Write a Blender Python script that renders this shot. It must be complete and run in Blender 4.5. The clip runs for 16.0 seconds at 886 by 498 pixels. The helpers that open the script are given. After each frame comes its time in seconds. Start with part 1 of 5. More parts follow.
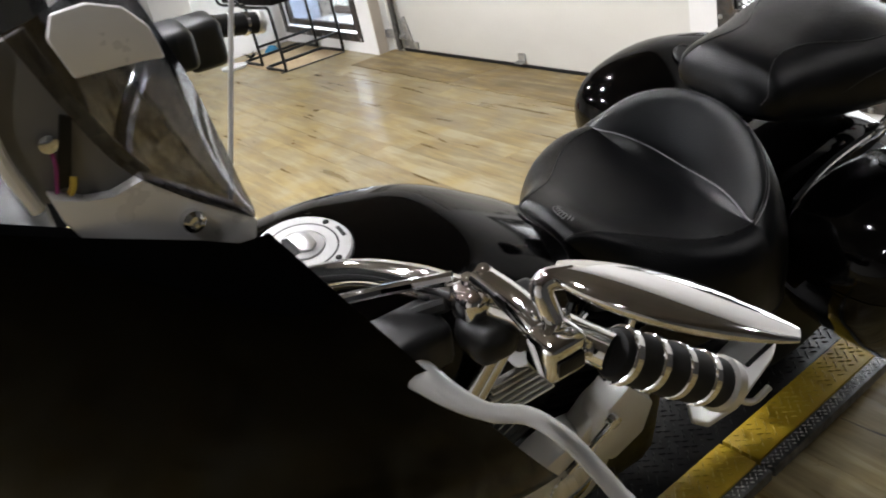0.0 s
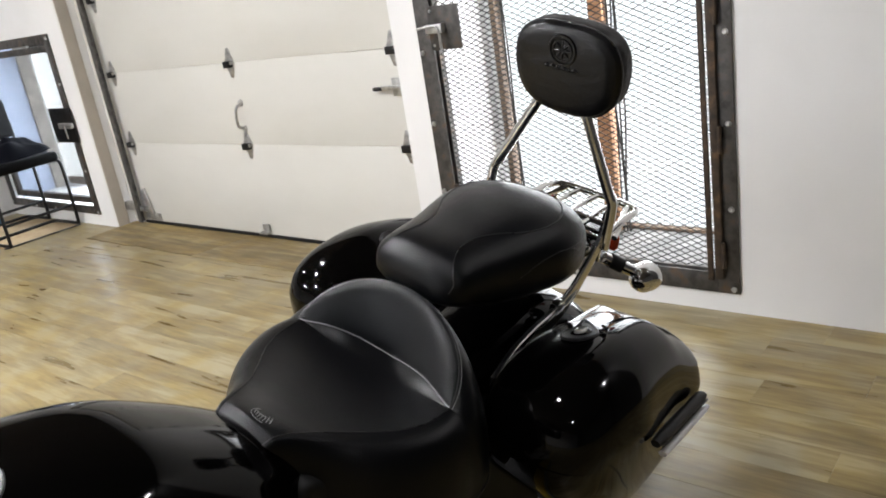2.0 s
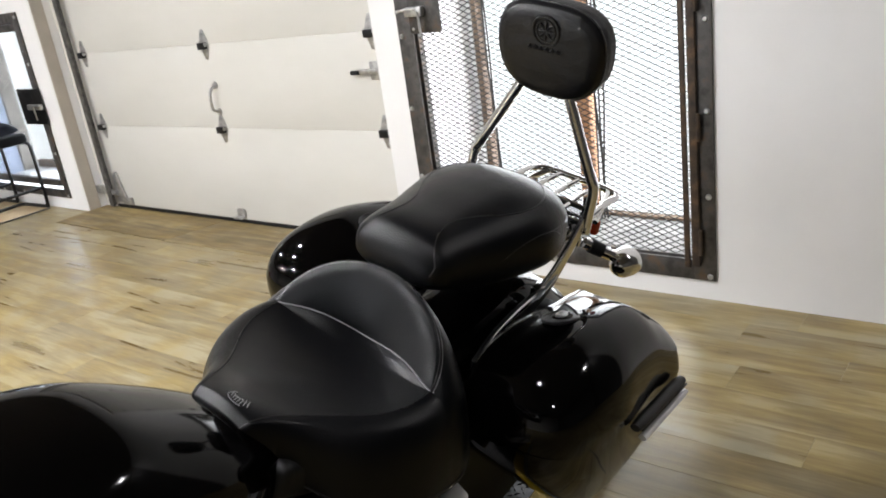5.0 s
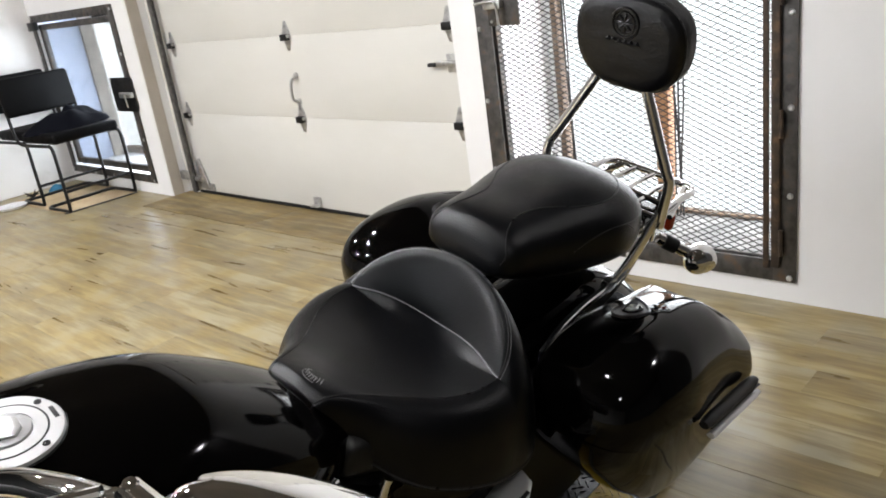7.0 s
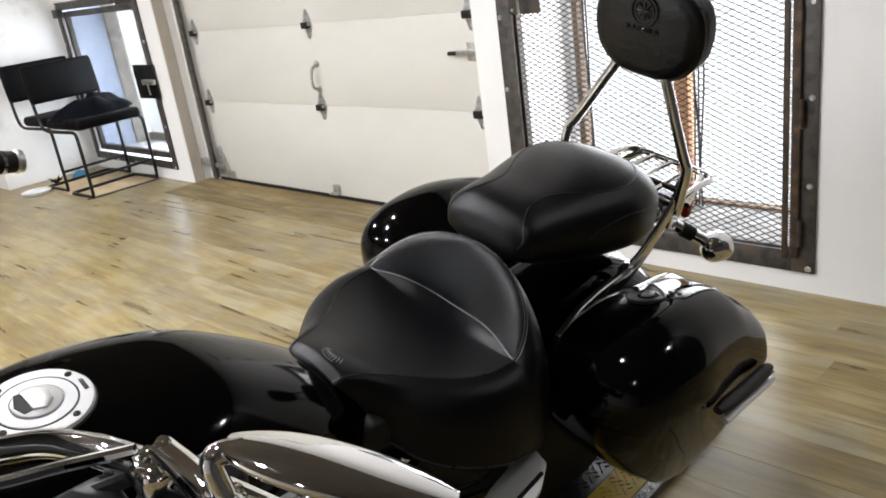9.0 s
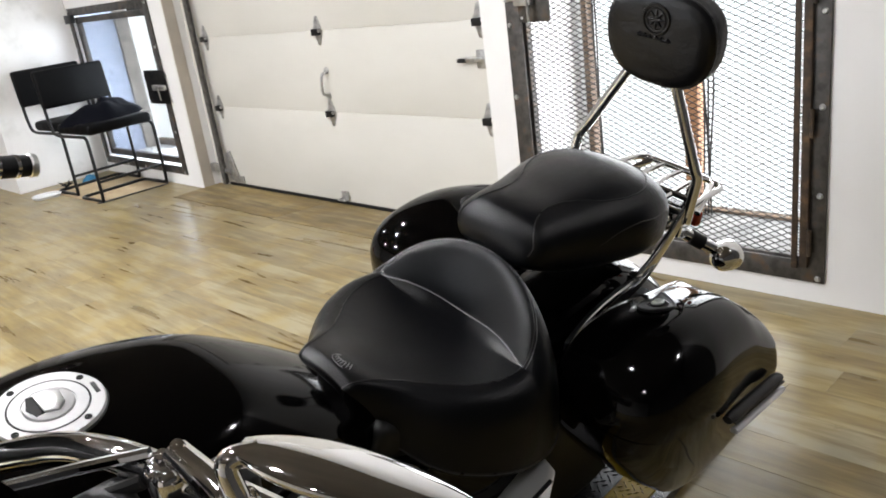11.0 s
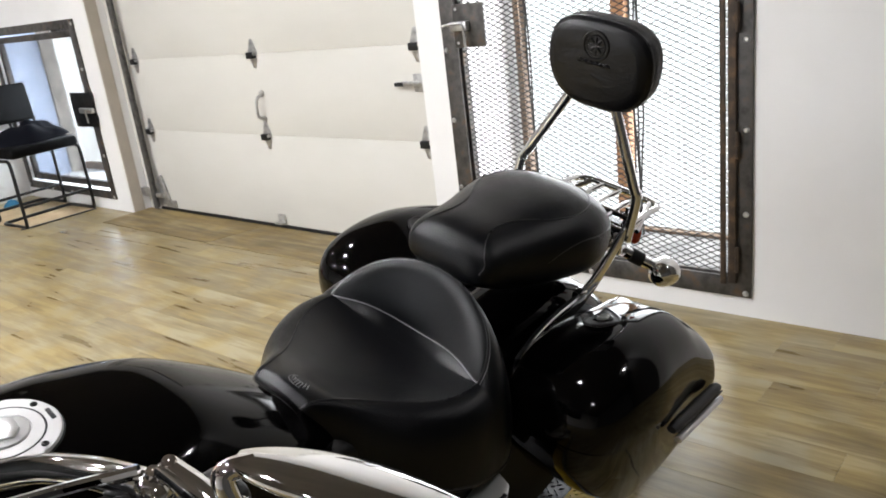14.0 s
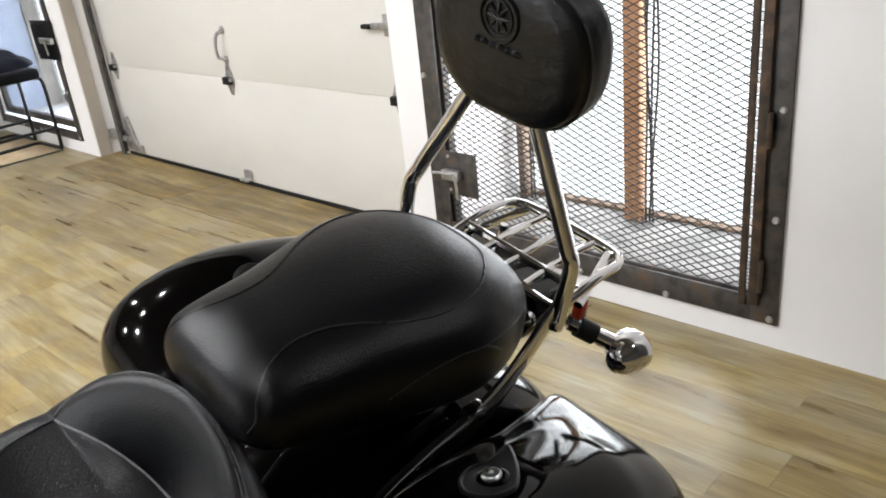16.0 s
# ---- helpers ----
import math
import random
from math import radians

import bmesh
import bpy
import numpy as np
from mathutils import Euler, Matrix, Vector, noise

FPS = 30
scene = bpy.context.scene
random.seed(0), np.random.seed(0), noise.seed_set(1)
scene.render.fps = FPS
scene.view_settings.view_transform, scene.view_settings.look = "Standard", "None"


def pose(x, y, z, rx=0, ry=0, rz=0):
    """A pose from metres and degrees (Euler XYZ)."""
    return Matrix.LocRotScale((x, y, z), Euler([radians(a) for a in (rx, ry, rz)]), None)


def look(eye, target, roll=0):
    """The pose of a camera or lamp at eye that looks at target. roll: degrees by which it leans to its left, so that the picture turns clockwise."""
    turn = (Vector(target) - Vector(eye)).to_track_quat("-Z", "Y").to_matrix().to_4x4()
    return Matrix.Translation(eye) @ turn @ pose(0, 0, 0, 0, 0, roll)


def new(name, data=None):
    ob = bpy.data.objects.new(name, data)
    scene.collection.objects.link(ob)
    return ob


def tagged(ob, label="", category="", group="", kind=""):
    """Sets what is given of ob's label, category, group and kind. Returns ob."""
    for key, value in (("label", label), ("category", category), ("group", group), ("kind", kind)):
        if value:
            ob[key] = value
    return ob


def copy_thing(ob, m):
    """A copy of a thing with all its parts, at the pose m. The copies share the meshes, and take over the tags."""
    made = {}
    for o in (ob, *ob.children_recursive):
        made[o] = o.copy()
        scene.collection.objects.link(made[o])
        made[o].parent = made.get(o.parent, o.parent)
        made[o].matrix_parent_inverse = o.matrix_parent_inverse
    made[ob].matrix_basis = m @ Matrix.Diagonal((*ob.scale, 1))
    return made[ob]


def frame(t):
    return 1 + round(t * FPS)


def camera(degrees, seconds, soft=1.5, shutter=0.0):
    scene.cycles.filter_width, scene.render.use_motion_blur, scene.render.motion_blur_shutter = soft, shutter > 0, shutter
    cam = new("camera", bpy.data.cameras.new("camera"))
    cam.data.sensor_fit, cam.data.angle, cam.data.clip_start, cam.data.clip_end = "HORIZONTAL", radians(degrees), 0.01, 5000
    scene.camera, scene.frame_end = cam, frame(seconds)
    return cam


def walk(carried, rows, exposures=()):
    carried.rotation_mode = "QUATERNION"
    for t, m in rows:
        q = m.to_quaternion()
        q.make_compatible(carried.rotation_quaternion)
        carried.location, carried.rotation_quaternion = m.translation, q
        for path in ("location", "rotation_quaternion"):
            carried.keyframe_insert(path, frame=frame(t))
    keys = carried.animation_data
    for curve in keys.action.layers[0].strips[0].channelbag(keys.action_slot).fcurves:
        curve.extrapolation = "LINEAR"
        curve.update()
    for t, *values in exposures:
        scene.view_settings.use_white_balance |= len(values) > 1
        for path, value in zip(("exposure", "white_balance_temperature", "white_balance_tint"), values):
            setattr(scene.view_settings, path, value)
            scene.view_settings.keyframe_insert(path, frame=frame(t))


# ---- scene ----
cam = camera(58.0, 16.0, soft=1.8, shutter=0.12)
METRES, EYE, TILT, LEAN, TURN = 8.0, 1.5, 0.0, 0.0, -30.1
PATH = [
    (0, (0.012, -0.013, 1.34), (0.886, 1.549, 0.448), -13.1),
    (0.2, (0.045, -0.009, 1.333), (1.030, 1.486, 0.440), -12.7),
    (0.5, (0.086, -0.014, 1.337), (1.22, 1.366, 0.437), -11.8),
    (0.7, (0.098, -0.023, 1.340), (1.297, 1.325, 0.472), -11.8),
    (1, (0.111, -0.042, 1.356), (1.419, 1.251, 0.572), -11.0),
    (1.5, (0.115, -0.067, 1.377), (1.52, 1.201, 0.729), -8.9),
    (2, (0.127, -0.074, 1.377), (1.553, 1.173, 0.736), -9.1),
    (2.5, (0.137, -0.078, 1.378), (1.577, 1.148, 0.726), -9.2),
    (3, (0.136, -0.072, 1.378), (1.568, 1.168, 0.736), -9.0),
    (5.5, (0.128, -0.054, 1.359), (1.583, 1.136, 0.676), -8.0),
    (6, (0.125, -0.063, 1.358), (1.544, 1.176, 0.687), -8.3),
    (6.5, (0.12, -0.065, 1.357), (1.491, 1.227, 0.685), -7.7),
    (7, (0.112, -0.067, 1.359), (1.449, 1.262, 0.692), -8.2),
    (7.5, (0.111, -0.07, 1.357), (1.442, 1.264, 0.687), -8.3),
    (8, (0.106, -0.071, 1.361), (1.425, 1.275, 0.691), -8.6),
    (8.5, (0.1, -0.074, 1.36), (1.406, 1.281, 0.682), -8.5),
    (9, (0.093, -0.083, 1.356), (1.392, 1.275, 0.672), -8.1),
    (11.5, (0.088, -0.078, 1.357), (1.381, 1.296, 0.693), -7.8),
    (12, (0.091, -0.07, 1.354), (1.387, 1.296, 0.678), -7.7),
    (12.5, (0.094, -0.064, 1.352), (1.399, 1.29, 0.67), -7.7),
    (13, (0.097, -0.061, 1.35), (1.4, 1.289, 0.658), -7.6),
    (13.5, (0.089, -0.054, 1.351), (1.44, 1.237, 0.639), -6.6),
    (13.7, (0.076, -0.056, 1.366), (1.440, 1.245, 0.695), -6.4),
    (14, (0.045, -0.071, 1.364), (1.468, 1.185, 0.731), -6.9),
    (14.3, (0.036, -0.073, 1.355), (1.495, 1.080, 0.618), -7.0),
    (14.5, (0.066, -0.063, 1.337), (1.491, 1.096, 0.547), -8.3),
    (14.7, (0.153, -0.063, 1.351), (1.479, 1.211, 0.563), -10.8),
    (14.9, (0.262, -0.064, 1.349), (1.530, 1.289, 0.600), -9.0),
    (15, (0.311, -0.052, 1.342), (1.551, 1.313, 0.568), -8.5),
    (15.2, (0.396, -0.040, 1.350), (1.605, 1.335, 0.560), -7.7),
    (15.5, (0.518, 0.014, 1.343), (1.75, 1.387, 0.569), -6.9),
    (16, (0.772, 0.137, 1.333), (2.066, 1.442, 0.542), -6.2),
]
walk(cam, [(t, look(eye, target, roll)) for t, eye, target, roll in PATH], exposures=[(0, 0.08), (0.5, -0.1), (1.0, -0.08), (3.0, 0.0), (5.5, 0.07), (9.0, 0.06), (13.5, 0.07), (16, 0.14)])
# lamps out of view; (2.5, -1.2) is added fill for right wall and floor
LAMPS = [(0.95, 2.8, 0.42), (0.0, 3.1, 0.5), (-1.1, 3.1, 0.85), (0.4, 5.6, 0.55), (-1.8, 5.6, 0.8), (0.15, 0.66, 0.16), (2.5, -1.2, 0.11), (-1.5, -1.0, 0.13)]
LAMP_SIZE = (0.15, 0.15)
LAMP_WATTS, WINDOW_WATTS, ADDED_WINDOW_WATTS = 106.0, 30.0, 105.0
SCUFFS = [([(1.66, 0.66), (1.60, 0.55), (1.52, 0.44), (1.42, 0.36)], 0.014), ([(1.383, 0.80), (1.39, 0.70), (1.422, 0.574), (1.432, 0.482), (1.41, 0.38)], 0.009)]

# ---- light ----
world = bpy.data.worlds.new("world")
scene.world = world
world.use_nodes = True
wn = world.node_tree.nodes
sky = wn.new("ShaderNodeTexSky")
sky.sky_type, sky.sun_disc = "NISHITA", False
sky.sun_elevation, sky.sun_rotation = radians(40), radians(60)
world.node_tree.links.new(sky.outputs[0], wn["Background"].inputs[0])
wn["Background"].inputs[1].default_value = 0.12

CEIL = 3.3


def area_light(name, where, aim, sx, sy, watts, colour):
    data = bpy.data.lights.new(name, "AREA")
    data.shape, data.size, data.size_y, data.energy, data.color = "RECTANGLE", sx, sy, watts, colour
    ob = new(name, data)
    ob.matrix_world = look(where, aim)
    return ob


# ---- materials ----
def material(name, colour=(0.5, 0.5, 0.5), rough=0.5, metal=0.0, coat=0.0, spec=0.5):
    m = bpy.data.materials.new(name)
    m.use_nodes = True
    b = m.node_tree.nodes["Principled BSDF"]
    b.inputs["Base Color"].default_value = (*colour, 1)
    b.inputs["Roughness"].default_value = rough
    b.inputs["Metallic"].default_value = metal
    b.inputs["Coat Weight"].default_value = coat
    b.inputs["Coat Roughness"].default_value = 0.03
    b.inputs["Specular IOR Level"].default_value = spec
    return m


def nodes_of(m):
    t = m.node_tree
    return t, t.nodes["Principled BSDF"], t.nodes.new, t.links.new


def noise_tex(m, scale, detail=4.0, rough=0.55, coords="Object", stretch=(1, 1, 1)):
    t, b, add, link = nodes_of(m)
    tc, mp, nz = add("ShaderNodeTexCoord"), add("ShaderNodeMapping"), add("ShaderNodeTexNoise")
    mp.inputs["Scale"].default_value = stretch
    nz.inputs["Scale"].default_value, nz.inputs["Detail"].default_value, nz.inputs["Roughness"].default_value = scale, detail, rough
    link(tc.outputs[coords], mp.inputs[0])
    link(mp.outputs[0], nz.inputs["Vector"])
    return nz


def ramp(m, source, stops):
    t, b, add, link = nodes_of(m)
    r = add("ShaderNodeValToRGB")
    while len(r.color_ramp.elements) < len(stops):
        r.color_ramp.elements.new(0.5)
    for e, (at, c) in zip(r.color_ramp.elements, stops):
        e.position, e.color = at, (*c, 1)
    link(source, r.inputs[0])
    return r


def vary_colour(m, scale, stops, **kw):
    nz = noise_tex(m, scale, **kw)
    r = ramp(m, nz.outputs["Fac"], stops)
    m.node_tree.links.new(r.outputs[0], m.node_tree.nodes["Principled BSDF"].inputs["Base Color"])
    return r


def vary_rough(m, scale, low, high, **kw):
    t, b, add, link = nodes_of(m)
    nz = noise_tex(m, scale, **kw)
    mr = add("ShaderNodeMapRange")
    mr.inputs["From Min"].default_value, mr.inputs["From Max"].default_value = 0.3, 0.7
    mr.inputs["To Min"].default_value, mr.inputs["To Max"].default_value = low, high
    link(nz.outputs["Fac"], mr.inputs["Value"])
    link(mr.outputs[0], b.inputs["Roughness"])


def relief(m, scale, strength, distance=0.002, source=None, **kw):
    t, b, add, link = nodes_of(m)
    out = source or noise_tex(m, scale, **kw).outputs["Fac"]
    bp = add("ShaderNodeBump")
    bp.inputs["Strength"].default_value, bp.inputs["Distance"].default_value = strength, distance
    link(out, bp.inputs["Height"])
    if b.inputs["Normal"].links:
        link(b.inputs["Normal"].links[0].from_node.outputs[0], bp.inputs["Normal"])
    link(bp.outputs[0], b.inputs["Normal"])


def voronoi_out(m, scale):
    t, b, add, link = nodes_of(m)
    tc, v = add("ShaderNodeTexCoord"), add("ShaderNodeTexVoronoi")
    v.inputs["Scale"].default_value = scale
    link(tc.outputs["Object"], v.inputs["Vector"])
    return v.outputs["Distance"]


M = {}
M["paint"] = material("black_paint", (0.001, 0.0009, 0.0009), 0.07, 0.0, 0.0, 0.22)
vary_rough(M["paint"], 9, 0.05, 0.11)
M["black_metal"] = material("black_metal", (0.004, 0.004, 0.004), 0.4, 0, 0, 0.35)
vary_rough(M["black_metal"], 30, 0.3, 0.5)
M["leather"] = material("black_leather", (0.0009, 0.0011, 0.0017), 0.31, 0, 0, 0.26)
vary_rough(M["leather"], 14, 0.29, 0.34, detail=3)
relief(M["leather"], 0, 0.5, 0.0007, source=voronoi_out(M["leather"], 430))
relief(M["leather"], 70, 0.12, 0.001, detail=8, rough=0.65)
relief(M["leather"], 24, 0.08, 0.0016, detail=9, rough=0.62)
M["pad_leather"] = material("creased_leather", (0.0018, 0.0019, 0.0026), 0.34, 0, 0, 0.38)
vary_rough(M["pad_leather"], 20, 0.28, 0.42)
relief(M["pad_leather"], 0, 0.12, 0.0006, source=voronoi_out(M["pad_leather"], 600))
relief(M["pad_leather"], 34, 0.75, 0.003, detail=8, rough=0.65)
relief(M["pad_leather"], 11, 0.6, 0.006, detail=3, stretch=(1, 1, 2.2))
M["stitch"] = material("grey_stitching", (0.17, 0.17, 0.175), 0.6)
relief(M["stitch"], 500, 0.5, 0.0005)
M["seam"] = material("leather_piping", (0.014, 0.014, 0.015), 0.3)
vary_rough(M["seam"], 60, 0.25, 0.4)
M["chrome"] = material("chrome", (0.83, 0.83, 0.83), 0.05, 1.0)
vary_rough(M["chrome"], 16, 0.03, 0.09)
M["alloy"] = material("brushed_alloy", (0.68, 0.68, 0.66), 0.32, 1.0)
relief(M["alloy"], 260, 0.15, 0.0004, stretch=(1, 12, 1))
vary_rough(M["alloy"], 18, 0.25, 0.42)
M["cast"] = material("bright_cast_alloy", (0.74, 0.74, 0.72), 0.36, 0.55)
vary_rough(M["cast"], 40, 0.28, 0.46)
M["cap"] = material("satin_cap_metal", (0.52, 0.52, 0.515), 0.45, 0.5)
vary_rough(M["cap"], 60, 0.45, 0.6)
M["rubber"] = material("black_rubber", (0.006, 0.006, 0.006), 0.62, 0, 0, 0.35)
relief(M["rubber"], 240, 0.3, 0.0006)
M["plastic"] = material("black_plastic", (0.005, 0.005, 0.0055), 0.42, 0, 0, 0.35)
relief(M["plastic"], 400, 0.25, 0.0005)
M["silver"] = material("silver_painted_plastic", (0.78, 0.78, 0.77), 0.32, 0.1, 0.3)
vary_rough(M["silver"], 25, 0.24, 0.38)
M["red_lens"] = material("red_lens", (0.32, 0.03, 0.012), 0.12, 0, 0.5)
vary_rough(M["red_lens"], 30, 0.1, 0.2)
M["white_lens"] = material("clear_reflector", (0.6, 0.6, 0.6), 0.15, 0.3, 0.5)
vary_rough(M["white_lens"], 60, 0.12, 0.25)
M["amber"] = material("amber_lens", (0.6, 0.2, 0.02), 0.15, 0, 0.5)
vary_rough(M["amber"], 40, 0.12, 0.22)


def sheet_glass(name, tint, rough, normal_gloss):
    """Thin clear sheet: see-through, with gloss that grows towards grazing on both faces alike."""
    m = bpy.data.materials.new(name)
    m.use_nodes = True
    t = m.node_tree
    t.nodes.remove(t.nodes["Principled BSDF"])
    clear, gloss, mix, edge, power, level = (t.nodes.new(k) for k in ("ShaderNodeBsdfTransparent", "ShaderNodeBsdfGlossy", "ShaderNodeMixShader", "ShaderNodeLayerWeight", "ShaderNodeMath", "ShaderNodeMath"))
    clear.inputs[0].default_value = (*tint, 1)
    gloss.inputs["Roughness"].default_value = rough
    edge.inputs["Blend"].default_value = 0.5
    power.operation, power.inputs[1].default_value = "POWER", 5.0
    level.operation, level.inputs[1].default_value, level.inputs[2].default_value = "MULTIPLY_ADD", 0.9, normal_gloss
    t.links.new(edge.outputs["Facing"], power.inputs[0])
    t.links.new(power.outputs[0], level.inputs[0])
    t.links.new(level.outputs[0], mix.inputs[0])
    t.links.new(clear.outputs[0], mix.inputs[1])
    t.links.new(gloss.outputs[0], mix.inputs[2])
    t.links.new(mix.outputs[0], t.nodes["Material Output"].inputs[0])
    return m


# grey of a mirrored wall, given to the trim's inner panel as colour
M["reflected_grey"] = material("grey_wall_reflection", (0.16, 0.158, 0.15), 0.35)
vary_rough(M["reflected_grey"], 30, 0.3, 0.42)
M["magenta"] = material("magenta_wire", (0.28, 0.03, 0.16), 0.4)
vary_rough(M["magenta"], 40, 0.35, 0.45)
M["glass"] = sheet_glass("clear_glass", (0.93, 0.95, 0.95), 0.02, 0.035)
M["smoke"] = sheet_glass("smoked_plastic", (0.13, 0.13, 0.145), 0.06, 0.10)

M["wall"] = material("white_wall_paint", (0.78, 0.77, 0.74), 0.6)
vary_colour(M["wall"], 1.3, [(0.35, (0.73, 0.725, 0.715)), (0.6, (0.79, 0.785, 0.775))], detail=6)
relief(M["wall"], 60, 0.12, 0.002)
relief(M["wall"], 3, 0.15, 0.01)
M["scuffed"] = material("scuffed_wall_paint", (0.72, 0.71, 0.69), 0.6)
vary_colour(M["scuffed"], 5, [(0.3, (0.64, 0.63, 0.605)), (0.42, (0.73, 0.72, 0.70)), (0.7, (0.77, 0.76, 0.74))], detail=8)
relief(M["scuffed"], 60, 0.12, 0.002)
M["door_paint"] = material("cream_door_paint", (0.74, 0.71, 0.65), 0.45)
vary_colour(M["door_paint"], 2.2, [(0.3, (0.575, 0.563, 0.515)), (0.65, (0.63, 0.617, 0.57))], detail=6, stretch=(1, 0.4, 1))
relief(M["door_paint"], 180, 0.12, 0.001)
# tan darkened by the shade the reveal lies in
M["shaded_tan"] = material("tan_shaded_reveal", (0.56, 0.51, 0.43), 0.6)
vary_colour(M["shaded_tan"], 4, [(0.3, (0.40, 0.36, 0.30)), (0.65, (0.48, 0.435, 0.365))], detail=6)
M["zinc"] = material("galvanised_steel", (0.50, 0.50, 0.49), 0.42, 0.9)
vary_colour(M["zinc"], 40, [(0.3, (0.34, 0.34, 0.33)), (0.7, (0.58, 0.58, 0.57))])
vary_rough(M["zinc"], 50, 0.32, 0.55)
M["dark_zinc"] = material("weathered_steel_track", (0.12, 0.12, 0.12), 0.5, 0.8)
vary_colour(M["dark_zinc"], 25, [(0.3, (0.07, 0.07, 0.07)), (0.7, (0.2, 0.195, 0.185))])
M["steel"] = material("raw_steel_frame", (0.075, 0.073, 0.07), 0.5, 0.6)
vary_colour(M["steel"], 18, [(0.28, (0.035, 0.033, 0.03)), (0.55, (0.085, 0.08, 0.075)), (0.75, (0.13, 0.085, 0.05))], detail=7)
vary_rough(M["steel"], 30, 0.4, 0.65)
M["rust"] = material("rusty_flat_bar", (0.16, 0.10, 0.06), 0.7, 0.2)
vary_colour(M["rust"], 24, [(0.3, (0.022, 0.017, 0.013)), (0.55, (0.055, 0.036, 0.022)), (0.78, (0.14, 0.08, 0.04))], detail=8)
relief(M["rust"], 90, 0.3, 0.001)
M["mesh"] = material("expanded_steel_mesh", (0.06, 0.058, 0.055), 0.5, 0.5)
vary_colour(M["mesh"], 12, [(0.3, (0.014, 0.014, 0.014)), (0.7, (0.05, 0.046, 0.042))])
M["post"] = material("orange_primed_post", (0.42, 0.20, 0.085), 0.6)
vary_colour(M["post"], 9, [(0.3, (0.30, 0.13, 0.05)), (0.65, (0.47, 0.23, 0.10))], stretch=(1, 1, 0.2), detail=7)
M["thin_post"] = material("weathered_brown_post", (0.17, 0.11, 0.07), 0.7)
vary_colour(M["thin_post"], 14, [(0.3, (0.11, 0.07, 0.045)), (0.7, (0.21, 0.14, 0.09))], stretch=(1, 1, 0.3), detail=6)
M["sill"] = material("grey_dusty_sill", (0.12, 0.12, 0.12), 0.7)
vary_colour(M["sill"], 7, [(0.3, (0.07, 0.068, 0.065)), (0.6, (0.21, 0.205, 0.195))], detail=8)
M["cable"] = material("black_cable", (0.015, 0.015, 0.015), 0.5)
relief(M["cable"], 80, 0.2, 0.001)
M["vinyl"] = material("black_vinyl", (0.002, 0.002, 0.0023), 0.5, 0, 0, 0.10)
relief(M["vinyl"], 300, 0.3, 0.0008)
vary_rough(M["vinyl"], 20, 0.4, 0.6)
M["cloth"] = material("dark_navy_cloth", (0.003, 0.0034, 0.006), 0.9, 0, 0, 0.08)
relief(M["cloth"], 220, 0.5, 0.002)
M["card"] = material("tan_cardboard", (0.46, 0.34, 0.20), 0.8)
vary_colour(M["card"], 8, [(0.3, (0.38, 0.27, 0.15)), (0.7, (0.50, 0.38, 0.23))], detail=6)
M["white_plastic"] = material("white_plastic", (0.7, 0.7, 0.7), 0.35)
vary_rough(M["white_plastic"], 20, 0.3, 0.45)
M["blue"] = material("blue_rag", (0.03, 0.16, 0.28), 0.8)
relief(M["blue"], 90, 0.4, 0.003)
M["red"] = material("red_enamel", (0.30, 0.012, 0.012), 0.3, 0, 0.5)
vary_rough(M["red"], 20, 0.25, 0.4)
# the blue cast of the window's daylight is mixed into these boards' colour
M["siding"] = material("daylight_blue_boards", (0.42, 0.48, 0.62), 0.5)
vary_colour(M["siding"], 9, [(0.3, (0.37, 0.43, 0.57)), (0.7, (0.45, 0.51, 0.65))], detail=6)
M["jamb"] = material("weathered_beige_post", (0.42, 0.38, 0.34), 0.7)
vary_colour(M["jamb"], 22, [(0.3, (0.26, 0.23, 0.20)), (0.7, (0.52, 0.48, 0.43))], detail=8)
M["lamp"] = material("lamp_lens", (0.9, 0.9, 0.9), 0.4)
b_ = M["lamp"].node_tree.nodes["Principled BSDF"]
b_.inputs["Emission Color"].default_value, b_.inputs["Emission Strength"].default_value = (1.0, 0.97, 0.95, 1), 60.0
M["daylight"] = material("overcast_daylight", (1, 1, 1), 1.0)
b_ = M["daylight"].node_tree.nodes["Principled BSDF"]
b_.inputs["Emission Color"].default_value, b_.inputs["Emission Strength"].default_value = (0.93, 0.96, 1.0, 1), 1.2
M["ceiling"] = material("brown_ceiling_boards", (0.2, 0.2, 0.2), 0.8)
vary_colour(M["ceiling"], 1.0, [(0.3, (0.085, 0.075, 0.064)), (0.7, (0.115, 0.10, 0.085))])
# for walls out of view, darkened to keep reflections on the bike low
M["dark_wall"] = material("dark_unseen_wall", (0.22, 0.215, 0.21), 0.7)
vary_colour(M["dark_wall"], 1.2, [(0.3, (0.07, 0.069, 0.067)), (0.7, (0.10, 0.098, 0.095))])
M["scuff"] = material("dark_scuff", (0.05, 0.038, 0.027), 0.5)
vary_colour(M["scuff"], 30, [(0.3, (0.03, 0.023, 0.017)), (0.7, (0.10, 0.078, 0.052))])
M["tread"] = material("black_tread_plate", (0.006, 0.006, 0.006), 0.4, 0.0, 0, 0.35)
vary_rough(M["tread"], 25, 0.3, 0.55)
M["yellow"] = material("worn_yellow_plate_paint", (0.52, 0.36, 0.03), 0.45)
vary_colour(M["yellow"], 11, [(0.3, (0.20, 0.125, 0.010)), (0.42, (0.42, 0.28, 0.015)), (0.72, (0.56, 0.385, 0.02))], detail=7)
M["yellow_lug"] = material("worn_yellow_lug", (0.6, 0.43, 0.05), 0.4)
vary_colour(M["yellow_lug"], 20, [(0.3, (0.40, 0.28, 0.03)), (0.7, (0.68, 0.52, 0.10))])
